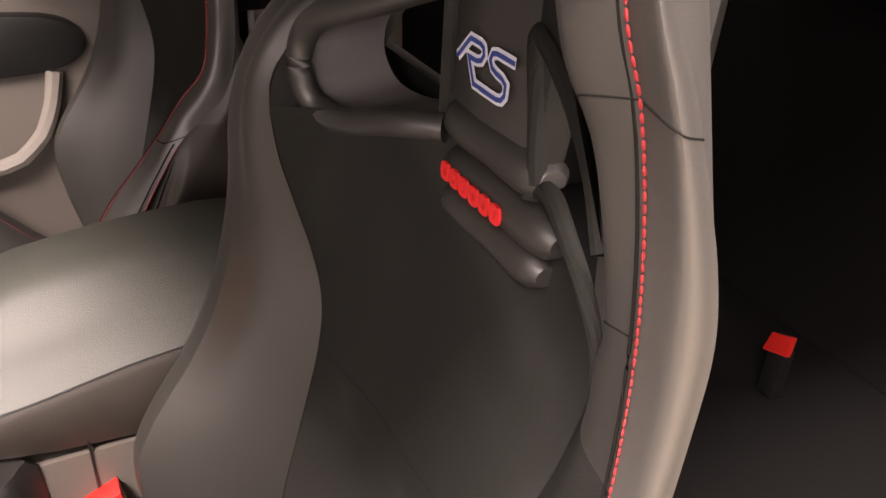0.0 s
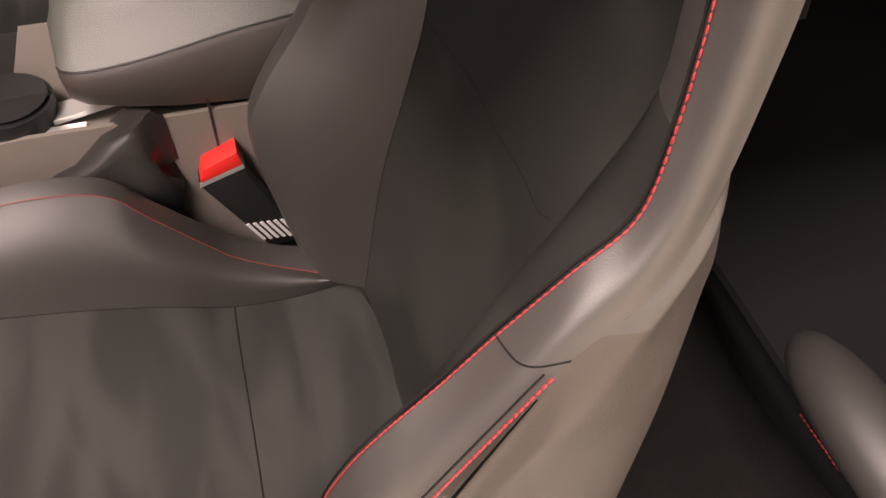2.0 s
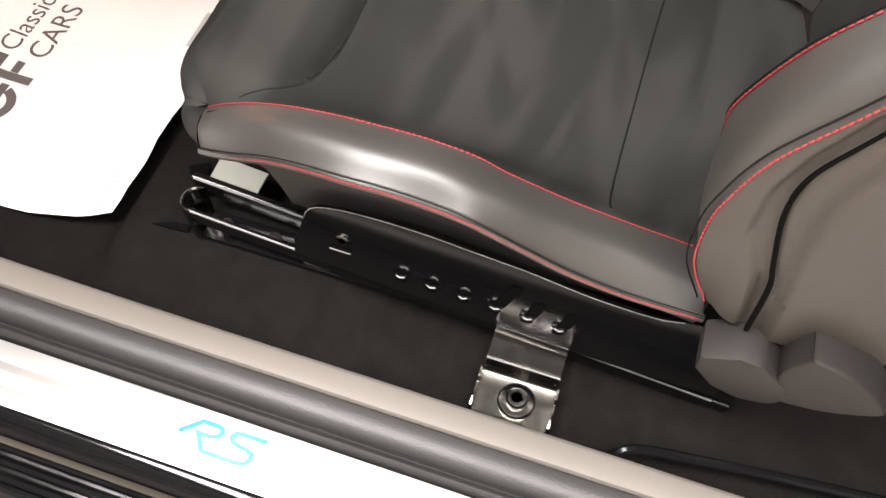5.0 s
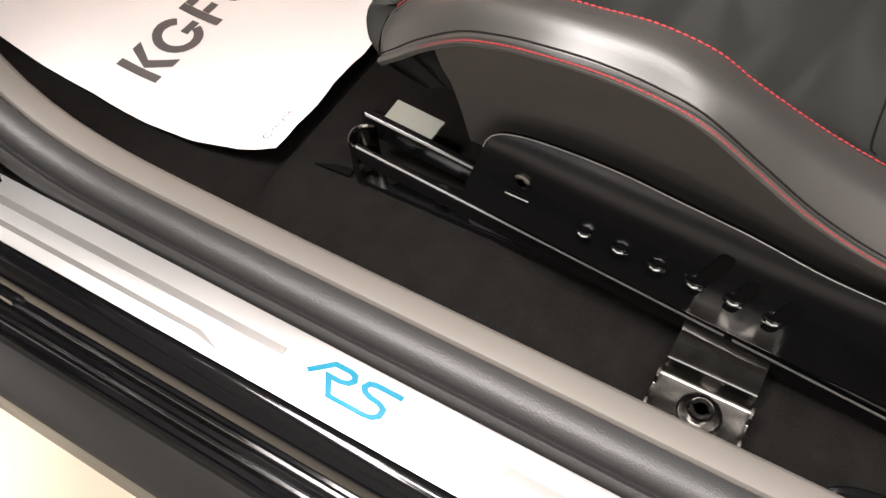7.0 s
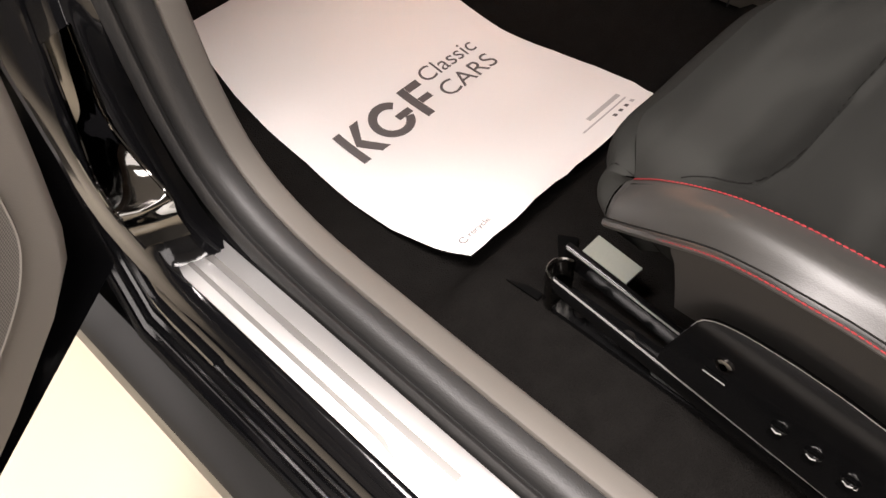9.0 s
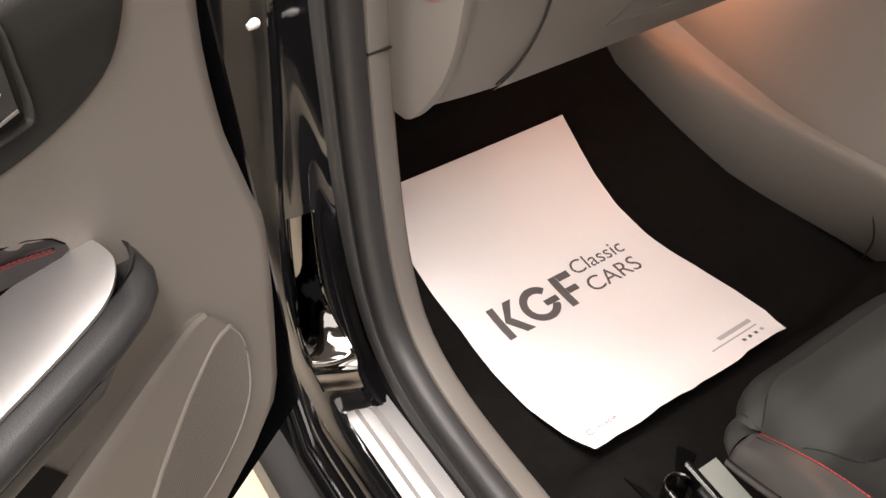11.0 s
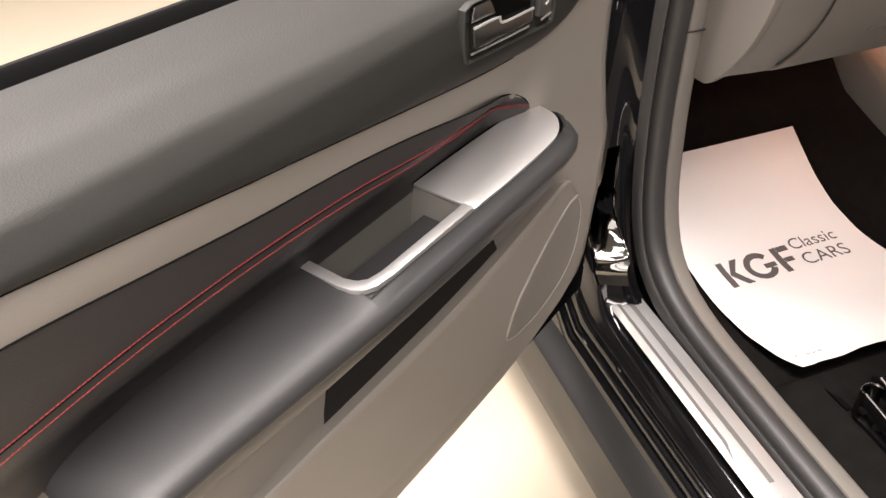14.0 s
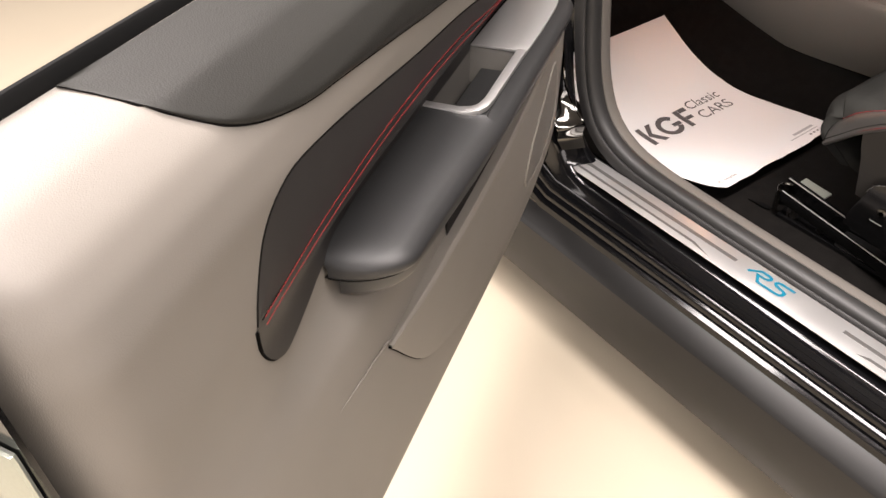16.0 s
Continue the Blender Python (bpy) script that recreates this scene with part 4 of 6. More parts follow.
# stitches down the crest, a joint in the leather and a second row low on the outside
Mesh().stitches(offset(even_line(C, 200), (-0.001, 0.0010, 0.0003)), 0.00075, 0.0046, 0.0009).make("stitching", RED, seat, "red stitching")
seam(offset(even_line(C, 90), (0.003, 0.001, 0)), 0.0014)
low = [p for p in even_line(L, 140) if p[2] < 0.972]
Mesh().stitches(offset(low, (-0.0012, 0.0016, 0)), 0.0009, 0.0044, 0.0008).make("stitching", RED, seat, "red stitching")
seam(offset(low, (0.001, 0.0075, 0)), 0.0013)
seam(offset(even_line([p for p in LI if p[2] < 1.2], 80), (-0.003, 0.002, 0)), 0.0013, "stitching", DARK_RED)
i0 = min(range(90), key=lambda i: abs(BAND[i][0][2] - 0.962))
i1 = min(range(90), key=lambda i: abs(BAND[i][13][2] - 0.975))
joint = []
for k in range(14):
    s = i0 + (i1 - i0) * k / 13
    joint.append(tuple(np.array(BAND[int(s)][k]) * (1 - s % 1) + np.array(BAND[int(s) + 1][k]) * (s % 1)))
seam(joint, 0.0011)
for zz in (1.180, 1.292):
    seam(offset(min(FACE, key=lambda r: abs(r[13][2] - zz)), (0, 0.0001, 0)), 0.0007)
seam(offset(min(BAND, key=lambda r: abs(r[0][2] - 1.293)), (-0.0002, 0.0002, 0)), 0.0007)
# the two dark gaps in the side shell
gap1 = [(0.2325, y, z) for z, y in GAP[:-1]]
seam(smooth_line(gap1, 90), [0.0024 - 0.0019 * (k / 89) ** 2 for k in range(90)], "shell_gap", GAP_SHADE)
# head restraint column, openings and ribbed pad
HX = 0.051
col = [[(MID + x, y, 1.196) for x, y in ((-HX - 0.002, -0.458), (-HX + 0.008, -0.450), (0, -0.447), (HX - 0.008, -0.450), (HX + 0.002, -0.458), (HX, -0.53), (-HX, -0.53))]]
for k in range(1, 5):
    col.append([(MID + (x - MID) * (1 + 0.02 * k), y - 0.002 * k, z + 0.05 * k) for x, y, z in col[0]])
Mesh().grid(col, wrap=True, caps=True).make("headrest_column", LEATHER, seat, "black leather head restraint", smooth=60)
for k in (-1, 1):
    Mesh().tube(even_line([(MID + k * (HX + 0.004), -0.460, 1.168), (MID + k * (HX + 0.006), -0.462, 1.25), (MID + k * (HX + 0.008), -0.464, 1.385)], 10), 0.007, 8, 2.0).make("column_edge", SUEDE, seat)
lip = lift_line(even_line([(0.525, -0.458, 1.172), (0.545, -0.440, 1.170), (0.57, -0.430, 1.163), (0.60, -0.424, 1.152), (0.625, -0.415, 1.148), (0.645, -0.405, 1.155), (0.652, -0.398, 1.180), (0.648, -0.402, 1.207), (0.62, -0.408, 1.228), (0.58, -0.425, 1.245), (0.54, -0.455, 1.265)], 50), (0, 0.009, 0))
Mesh().tube(lip, 0.0105, 14).make("opening_lip", LEATHER, seat, "rolled leather edge of the belt opening")
Mesh().grid(loft([lip, [(x + 0.012 * (x - 0.55) / 0.1, y - 0.075, z + 0.006) for x, y, z in lip]], 40, 4)).make("opening_wall", OPENING_GREY, seat, "grey plastic lining of the opening")
inner_edge = [p for p in even_line(EI, 90) if p[2] > 1.135]
Mesh().grid(loft([lip[16:], even_line([tuple(0.5 * (np.array(a) + np.array(b)) + np.array((0, 0.004, 0))) for a, b in zip(even_line(lip[16:], 20), even_line(inner_edge, 20))], 20), inner_edge], 30, 6)).make("shoulder_pad", SUEDE, seat)
lip2 = even_line([(0.428, -0.458, 1.172), (0.40, -0.452, 1.178), (0.37, -0.444, 1.168), (0.348, -0.442, 1.150), (0.337, -0.446, 1.122), (0.335, -0.448, 1.095)], 30)
Mesh().tube(lip2, [0.007 - 0.003 * k / 29 for k in range(30)], 10).make("opening_lip", SUEDE, seat, "rolled suede edge of the belt opening")
# near-black walls and sheet paint the shade inside the outboard opening
Mesh().grid(loft([lip2, [(x, y - 0.07, z) for x, y, z in lip2]], 30, 4)).make("opening_wall", GAP_SHADE, seat)
Mesh().grid(loft([[p for p in even_line(E, 90) if p[2] > 1.12], [(x + 0.02, y - 0.028, z) for x, y, z in even_line(E, 90) if z > 1.12]], 30, 4)).make("opening_wall", GAP_SHADE, seat)
Mesh().box(0.4150, 0.4165, -0.545, -0.463, 1.165, 1.262).make("opening_wall", GAP_SHADE, seat)
arch = even_line([(0.4165, -0.452, 1.180), (0.4215, -0.451, 1.225), (0.424, -0.449, 1.254), (0.421, -0.447, 1.2655), (0.412, -0.446, 1.264), (0.395, -0.444, 1.256), (0.370, -0.440, 1.240), (0.345, -0.435, 1.218), (0.322, -0.428, 1.190)], 50)
Mesh().tube(arch, 0.0062, 10).make("opening_lip", SUEDE, seat, "rolled suede edge of the belt opening")
Mesh().grid(loft([arch[19:], [(0.425, -0.450, 1.32), (0.395, -0.446, 1.32), (0.365, -0.435, 1.32), (0.335, -0.405, 1.32), (0.302, -0.372, 1.32)], [(0.425, -0.452, 1.39), (0.395, -0.448, 1.39), (0.365, -0.436, 1.39), (0.335, -0.405, 1.39), (0.305, -0.365, 1.39)]], 24, 10)).make("headrest_wing", SUEDE, seat)
Mesh().prism([(MID - 0.06, -0.545, 1.06), (MID + 0.15, -0.545, 1.06), (MID + 0.14, -0.56, 1.385), (MID - 0.06, -0.56, 1.385)], (0, -0.02, 0)).make("back_shell", BLACK_PLASTIC, seat, bevel=0.01)
for z, r, w, xm in ((1.120, 0.0165, 0.062, 0.467), (1.1475, 0.0175, 0.067, 0.461), (1.181, 0.0190, 0.058, 0.468)):
    rib = [(xm + s * w, -0.462 + 0.003 * abs(s), z) for s in np.linspace(-1, 1, 17)]
    Mesh().tube(rib, [r * (0.45 + 0.55 * math.sqrt(max(0, 1 - (abs(s)) ** 5))) for s in np.linspace(-1, 1, 17)], 16, 0.9).make("pad_rib", LEATHER, seat, "black leather pad roll")
for k in range(6):
    x = MID + 0.033 - 0.0132 * k
    ang = np.linspace(0, math.tau, 12, endpoint=False)
    blk = [(x + 0.0058 * math.copysign(abs(math.cos(a)) ** 0.6, math.cos(a)), -0.4428 - abs(x - MID) * 0.02, 1.148 + 0.0068 * math.copysign(abs(math.sin(a)) ** 0.6, math.sin(a))) for a in ang]
    hole = [(x + 0.0024 * math.cos(a), q[1], 1.148 + 0.0034 * math.sin(a)) for q, a in zip(blk, ang)]
    Mesh().grid([blk, [(a, b + 0.0022, c) for a, b, c in blk], [(a, b + 0.0022, c) for a, b, c in hole], hole], wrap=True).make("badge_block", RED_THREAD, seat, "red embroidered badge shape")
patch = lambda u, v, l: (0.509 - 0.067 * u, -0.4465 - 0.04 * (0.020 + 0.029 * v) + l, 1.215 + 0.029 * v)
emblem(patch, 0.25, 0.0010).make("emblem_edge", WHITE_THREAD, seat, "white outline of the embroidered badge")
emblem(patch, 0.105, 0.0016).make("emblem", BLUE, seat, "blue embroidered badge")
Mesh().box(0.41, 0.735, -0.505, -0.492, 0.55, 1.165).make("seat_back", BLACK_PLASTIC, seat, "black seat back shell", bevel=0.004)
# recliner cover and knob
Mesh().prism([(0.205, y, z) for y, z in ((-0.270, 0.570), (-0.300, 0.586), (-0.318, 0.584), (-0.345, 0.560), (-0.352, 0.535), (-0.345, 0.520), (-0.318, 0.514), (-0.292, 0.524), (-0.272, 0.548))], (0.04, 0, 0)).make("recliner_cover", KNOB, seat, "grey-brown plastic recliner cover", bevel=0.006)
kc = (-0.377, 0.572)
tri = smooth_line([(-0.336, 0.549), (-0.334, 0.584), (-0.3445, 0.612), (-0.348, 0.614), (-0.376, 0.604), (-0.400, 0.588), (-0.420, 0.568), (-0.421, 0.556), (-0.384, 0.535), (-0.343, 0.531), (-0.336, 0.547)], 44)
lev = ((0.22, 0.250), (0.96, 0.246), (1.0, 0.243), (1.0, 0.2115), (0.985, 0.2085), (0.95, 0.2072), (0.5, 0.2065))
knob = Mesh().grid([[(x, kc[0] + (p[0] - kc[0]) * k, kc[1] + (p[1] - kc[1]) * k) for p in tri] for k, x in lev], wrap=True, caps=True).make("recliner_knob", KNOB, seat, "three-cornered plastic recliner knob", smooth=35)
# driver's seat: the same seat across the car
copy_thing(seat, pose(0.79, 0.0, 0.0))

# belt buckle beside the cushion
clasp = thing("belt_buckle", "black belt buckle with red button beside the cushion", "belt buckle")
buckle = Mesh().prism([(0.728, y, z) for y, z in ((-0.158, 0.698), (-0.160, 0.690), (-0.222, 0.575), (-0.262, 0.578), (-0.210, 0.706), (-0.205, 0.715))], (0.026, 0, 0)).make("body", BLACK_PLASTIC, clasp, bevel=0.004)
Mesh().prism([(0.727, y, z) for y, z in ((-0.160, 0.697), (-0.166, 0.716), (-0.206, 0.734), (-0.209, 0.714))], (0.028, 0, 0)).make("release_button", RED_PLASTIC, buckle, "red release button", bevel=0.003)
Mesh().prism([(0.7275, y, z) for y, z in ((-0.159, 0.691), (-0.160, 0.697), (-0.209, 0.714), (-0.211, 0.709))], (0.027, 0, 0)).make("buckle_rim", SATIN, buckle)
for k in range(6):
    a = Vector((0.7265, -0.198 - 0.008 * k, 0.622 - 0.0005 * k))
    Mesh().prism([a, a + Vector((0, -0.004, 0.001)), a + Vector((0, -0.020, -0.030)), a + Vector((0, -0.016, -0.031))], (0.001, 0, 0)).make("label_bar", PALE_INK, buckle)
Mesh().prism([(0.735, y, z) for y, z in ((-0.225, 0.58), (-0.262, 0.58), (-0.30, 0.30), (-0.27, 0.30))], (0.012, 0, 0)).make("stalk", BLACK_PLASTIC, clasp, bevel=0.002)

# ---- seat rail ----
rail = thing("seat_rail", "black steel seat rail bolted to the carpeted floor", "seat rail")
side = [(0.262, 0.136, 0.428), (0.262, 0.133, 0.452), (0.262, 0.1135, 0.510), (0.262, 0.108, 0.524), (0.262, 0.096, 0.5345), (0.262, 0.072, 0.541), (0.262, 0.03, 0.5435), (0.262, -0.0155, 0.5415), (0.262, -0.052, 0.5365), (0.262, -0.116, 0.528), (0.262, -0.178, 0.5155), (0.262, -0.237, 0.512), (0.262, -0.263, 0.519), (0.262, -0.33, 0.526), (0.262, -0.33, 0.385), (0.262, -0.2, 0.388), (0.262, -0.05, 0.400), (0.262, 0.12, 0.424)]
Mesh().prism(side, (0.004, 0, 0)).make("side_plate", BLACK_STEEL, rail, "black painted side plate with slots", bevel=0.0014)
# thin pale tubes stand in for highlights along the steel edges
Mesh().tube(even_line([(0.2612, y, z + 0.0004) for x, y, z in side[2:13]], 40), 0.0004, 6).make("edge_glint", SATIN, rail, "pale tube painting the highlight on a steel edge")
# each slot: black patch painting the hole's shade, pressed louvre over its lower end
for y, z, back, rise in ((0.013, 0.450, 0, 0), (-0.020, 0.4475, 0, 0), (-0.054, 0.445, 0, 0), (-0.088, 0.443, 0.018, 0.047), (-0.1225, 0.442, 0.0095, 0.027), (-0.1565, 0.437, 0.010, 0.028)):
    ring = [(0.0065 * math.cos(k) + (0.001 if math.sin(k) < 0 else -back), 0.006 * math.sin(k) - 0.010 if math.sin(k) < 0 else 0.006 * math.sin(k) + rise) for k in np.linspace(0, math.tau, 17)[:-1]]
    Mesh().prism([(0.2606, y + p, z + q) for p, q in ring], (0.0008, 0, 0)).make("slot", GAP_SHADE, rail)
    Mesh().grid([[(0.2604 - 0.0042 * math.sin(math.pi * u) * math.sin(math.pi * (0.15 + 0.7 * w)), y + 0.0085 - 0.017 * u, z - 0.0035 + 0.008 * w) for u in np.linspace(0, 1, 9)] for w in np.linspace(0, 1, 7)]).make("slot_louvre", BLACK_STEEL, rail, smooth=60)
    Mesh().tube([(0.2580, y + 0.0045, z + 0.002), (0.2562, y, z + 0.002), (0.2580, y - 0.0045, z + 0.002)], 0.0008, 6).make("edge_glint", SATIN, rail, "pale tube painting the highlight on a steel edge")
Mesh().tube([(0.262, 0.075, 0.486), (0.2602, 0.075, 0.486), (0.2594, 0.075, 0.486), (0.2594, 0.075, 0.486), (0.2602, 0.075, 0.486)], [0.0085, 0.0085, 0.0068, 0.0042, 0.0038], 16).make("rivet", PLATED, rail)
Mesh().prism([(0.2606, 0.091, 0.4685), (0.2606, 0.068, 0.4675), (0.2606, 0.068, 0.4625), (0.2606, 0.091, 0.4635)], (0.0008, 0, 0)).make("slot", GAP_SHADE, rail)
Mesh().tube([(0.2606, 0.091, 0.4632), (0.2606, 0.068, 0.4622)], 0.0008, 6).make("edge_glint", SATIN, rail, "pale tube painting the highlight on a steel edge")


def rail_z(y):
    return 0.3695 + 0.128 * y


# open channel with rolled lips, closed by a small horseshoe at the front
for x0, way, back, front in ((0.284, 1, -0.36, 0.280), (0.331, -1, 0.10, 0.296)):
    lip = [(0.004, -0.030), (0.001, -0.024), (-0.001, -0.006), (-0.0005, -0.002), (0.0015, 0.0), (0.004, -0.0002), (0.0062, -0.0025), (0.0066, -0.012)] if way > 0 else [(-0.004, -0.030), (-0.003, -0.010), (-0.006, -0.004), (-0.005, -0.0008), (-0.001, 0.001), (0.004, 0.0), (0.0058, -0.003), (0.006, -0.028)]
    Mesh().grid([[(x0 + dx, y, rail_z(y) + dz) for dx, dz in lip] for y in np.linspace(back, front, 6)]).make("channel_side", BLACK_STEEL, rail, "black steel channel", smooth=60)
    Mesh().tube([(x0 + (0.0005 if way > 0 else -0.0045), y, rail_z(y) - 0.0008) for y in np.linspace(back + 0.02, front - 0.002, 12)], 0.0012, 6).make("edge_glint", SATIN, rail, "pale tube painting the highlight on a steel edge")
Mesh().tube([(0.2835, -0.127, rail_z(-0.13)), (0.2835, -0.130, rail_z(-0.13) + 0.001), (0.2835, -0.134, rail_z(-0.13))], [0.002, 0.003, 0.002], 8).make("weld_spot", PLATED, rail)
Mesh().box(0.288, 0.326, -0.36, 0.280, 0.338, 0.346).make("channel_floor", BLACK_STEEL, rail)
bow = [(0.3035 - 0.0175 * math.cos(k), 0.279 + 0.018 * math.sin(k)) for k in np.linspace(0, math.pi, 15)]
Mesh().grid([[(0.3035 + (x - 0.3035) * g, 0.279 + (y - 0.279) * g, rail_z(0.28) - 0.003 + dz) for x, y in bow] for g, dz in ((1.12, -0.058), (1.12, -0.004), (1.08, -0.001), (0.98, 0.0), (0.88, -0.002), (0.84, -0.006), (0.84, -0.03))]).make("channel_end", PLATED, rail, "rounded steel end of the channel", smooth=60)
for y in (0.252, 0.190):
    Mesh().tube([(0.305, y, 0.345), (0.305, y, 0.362), (0.305, y, 0.364)], [0.008, 0.008, 0.004], 12).make("channel_rivet", KNOB, rail)
Mesh().box(0.290, 0.326, -0.34, 0.150, 0.346, 0.366).make("slider", BLACK_PLASTIC, rail, bevel=0.004)
# two near-black flat pieces paint the dark of slits in the carpet
Mesh().prism([(0.286, 0.347, 0.340), (0.2875, 0.300, 0.341), (0.297, 0.300, 0.342), (0.296, 0.318, 0.342)], (0, 0, 0.002)).make("carpet_slit", GAP_SHADE, rail)
Mesh().prism([(0.378, 0.345, 0.340), (0.390, 0.321, 0.341), (0.340, 0.300, 0.342), (0.352, 0.322, 0.342)], (0, 0, 0.002)).make("carpet_slit", GAP_SHADE, rail)
Mesh().prism([(0.341, 0.288, 0.382), (0.377, 0.287, 0.385), (0.371, 0.223, 0.385), (0.341, 0.225, 0.382)], (0, 0, 0.003)).make("tongue", ZINC, rail, "bare zinc plate")
Mesh().box(0.345, 0.43, -0.30, 0.08, 0.36, 0.44).make("inner_slider", BLACK_PLASTIC, rail, bevel=0.004)
# stepped floor bracket with turned-up ears and its bolt
bx = [(0.2945, 0.332), (0.2925, 0.333), (0.290, 0.3285), (0.286, 0.327), (0.258, 0.3275), (0.254, 0.3265), (0.2515, 0.322), (0.2475, 0.314), (0.243, 0.3115), (0.215, 0.311), (0.186, 0.311)]
by = (-0.0885, -0.105, -0.13, -0.157, -0.1745)
brk = Mesh().grid([[(x, y, z) for x, z in bx] for y in by] + [[(x, y, z - 0.004) for x, z in bx] for y in by[::-1]], wrap=False).make("floor_bracket", PLATED, rail, "dark plated floor bracket", smooth=40)
# highlight along the bend, built as a pale tube
Mesh().tube([(0.2545, by[0], 0.3272), (0.2545, by[-1], 0.3272)], 0.0008, 6).make("edge_glint", SATIN, brk, "pale tube painting the highlight on the bend")
for y, d in ((-0.0885, 0.003), (-0.1745, -0.003)):
    Mesh().prism([(0.2455, y, 0.311), (0.2455, y, 0.323), (0.2425, y, 0.329), (0.230, y, 0.327), (0.226, y, 0.321), (0.212, y, 0.3205), (0.207, y, 0.326), (0.196, y, 0.323), (0.192, y, 0.311)], (0, d, 0)).make("bracket_flange", PLATED, brk, bevel=0.0008)
Mesh().tube([(0.2195, -0.1345, 0.309), (0.2195, -0.1345, 0.3145), (0.2195, -0.1345, 0.3165), (0.2195, -0.1345, 0.3170)], [0.0215, 0.0215, 0.0195, 0.0165], 28).make("washer", PLATED, brk)
Mesh().tube([(0.2195, -0.1345, 0.316), (0.2195, -0.1345, 0.323), (0.2195, -0.1345, 0.3255), (0.2195, -0.1345, 0.3255), (0.2195, -0.1345, 0.3238)], [0.0125, 0.0125, 0.0105, 0.0065, 0.0055], 20).make("bolt", CHROME, brk, "steel floor bolt")
# tube that runs back along the carpet
cable = thing("floor_tube", "thin bent black tube lying on the carpet", "tube")
Mesh().tube(even_line([(0.180, -0.240, 0.318), (0.186, -0.25, 0.342), (0.196, -0.272, 0.348), (0.205, -0.33, 0.345), (0.222, -0.48, 0.340), (0.24, -0.7, 0.335)], 40), 0.0065, 10).make("tube", BLACK_STEEL, cable)

# ---- rear seat and belt buckle behind the front seats ----
rear = thing("rear_seat", "black rear bench in deep shadow", "rear seat")
Mesh().grid(loft([[(x, -0.84 - 0.02 * math.sin(9 * x), 0.36) for x in (0.2, 0.5, 0.8, 1.1, 1.5)], [(x, -0.81, 0.44) for x in (0.2, 0.5, 0.8, 1.1, 1.5)], [(x, -0.88, 0.485) for x in (0.2, 0.5, 0.8, 1.1, 1.5)], [(x, -1.46, 0.50) for x in (0.2, 0.5, 0.8, 1.1, 1.5)]], 30, 14)).make("bench", CLOTH, rear)
Mesh().grid(loft([[(x, -1.38, 0.50) for x in (0.2, 0.5, 0.8, 1.1, 1.5)], [(x, -1.40, 0.56) for x in (0.2, 0.5, 0.8, 1.1, 1.5)], [(x, -1.52, 0.95) for x in (0.2, 0.5, 0.8, 1.1, 1.5)], [(x, -1.60, 1.02) for x in (0.2, 0.5, 0.8, 1.1, 1.5)]], 30, 14)).make("bench_back", CLOTH, rear)
roll_line = even_line([(0.19, -0.860, 0.475), (0.28, -0.850, 0.485), (0.38, -0.845, 0.487), (0.45, -0.85, 0.477), (0.50, -0.865, 0.460)], 24)
Mesh().tube(roll_line, [0.055 * math.sqrt(max(0.02, 1 - (k / 23) ** 4)) for k in range(24)], 18, 0.85).make("bench_bolster", LEATHER, rear, "black leather bolster of the rear bench")
Mesh().stitches([(x, y + 0.036, z - 0.040) for x, y, z in roll_line[:17]], 0.0012, 0.006, 0.0015).make("stitching", RED, rear, "red stitching")
rb = Mesh().box(0.735, 0.768, -1.215, -1.19, 0.50, 0.592).make("belt_buckle", BLACK_PLASTIC, rear, bevel=0.004)
Mesh().prism([(0.728, -1.196, 0.590), (0.774, -1.196, 0.575), (0.774, -1.21, 0.605), (0.735, -1.21, 0.620)], (0, 0.014, 0.006)).make("release_button", RED_PLASTIC, rb, "red release button", bevel=0.003)

# ---- centre console ----
console = thing("centre_console", "grey plastic centre console with lidded armrest", "console")
side_line = [(0.12, 0.45), (0.30, 0.56), (0.30, 0.68), (0.12, 0.765), (0.0, 0.775), (-0.6, 0.775)]
Mesh().prism([(0.752, y, z) for y, z in side_line] + [(0.752, -0.6, 0.30), (0.752, 0.04, 0.30)], (0.006, 0, 0)).make("side_panel", CONSOLE, console, "grey-brown console side")
Mesh().box(0.758, 0.99, -0.6, 0.02, 0.30, 0.76).make("core", CONSOLE, console)
Mesh().prism([(0.7512, -0.186, 0.64), (0.7512, -0.186, 0.790), (0.7512, -0.189, 0.790), (0.7512, -0.189, 0.64)], (0.002, 0, 0)).make("panel_joint", BLACK_PLASTIC, console)


def lid_section(y, top, mid_, bot, x0, x1):
    return [(x0 + 0.004, y, bot), (x0, y, bot + 0.012), (x0 - 0.002, y, mid_ - 0.008), (x0 + 0.004, y, mid_), (x0 + 0.018, y, mid_ + 0.012), (x0 + 0.036, y, mid_ + 0.03), (x0 + 0.062, y, top - 0.010), (x0 + 0.10, y, top), (x1 - 0.09, y, top), (x1 - 0.03, y, mid_ + 0.035), (x1, y, mid_), (x1, y, bot)]


lid_rows = [lid_section(-0.052, 0.862, 0.838, 0.815, 0.772, 0.965), lid_section(-0.056, 0.885, 0.838, 0.805, 0.764, 0.975), lid_section(-0.072, 0.905, 0.838, 0.799, 0.757, 0.985), lid_section(-0.11, 0.925, 0.843, 0.793, 0.752, 0.99), lid_section(-0.16, 0.938, 0.852, 0.786, 0.75, 0.99), lid_section(-0.24, 0.950, 0.868, 0.780, 0.75, 0.99), lid_section(-0.34, 0.956, 0.880, 0.780, 0.75, 0.99), lid_section(-0.42, 0.950, 0.885, 0.785, 0.75, 0.99), lid_section(-0.47, 0.92, 0.87, 0.79, 0.755, 0.985)]
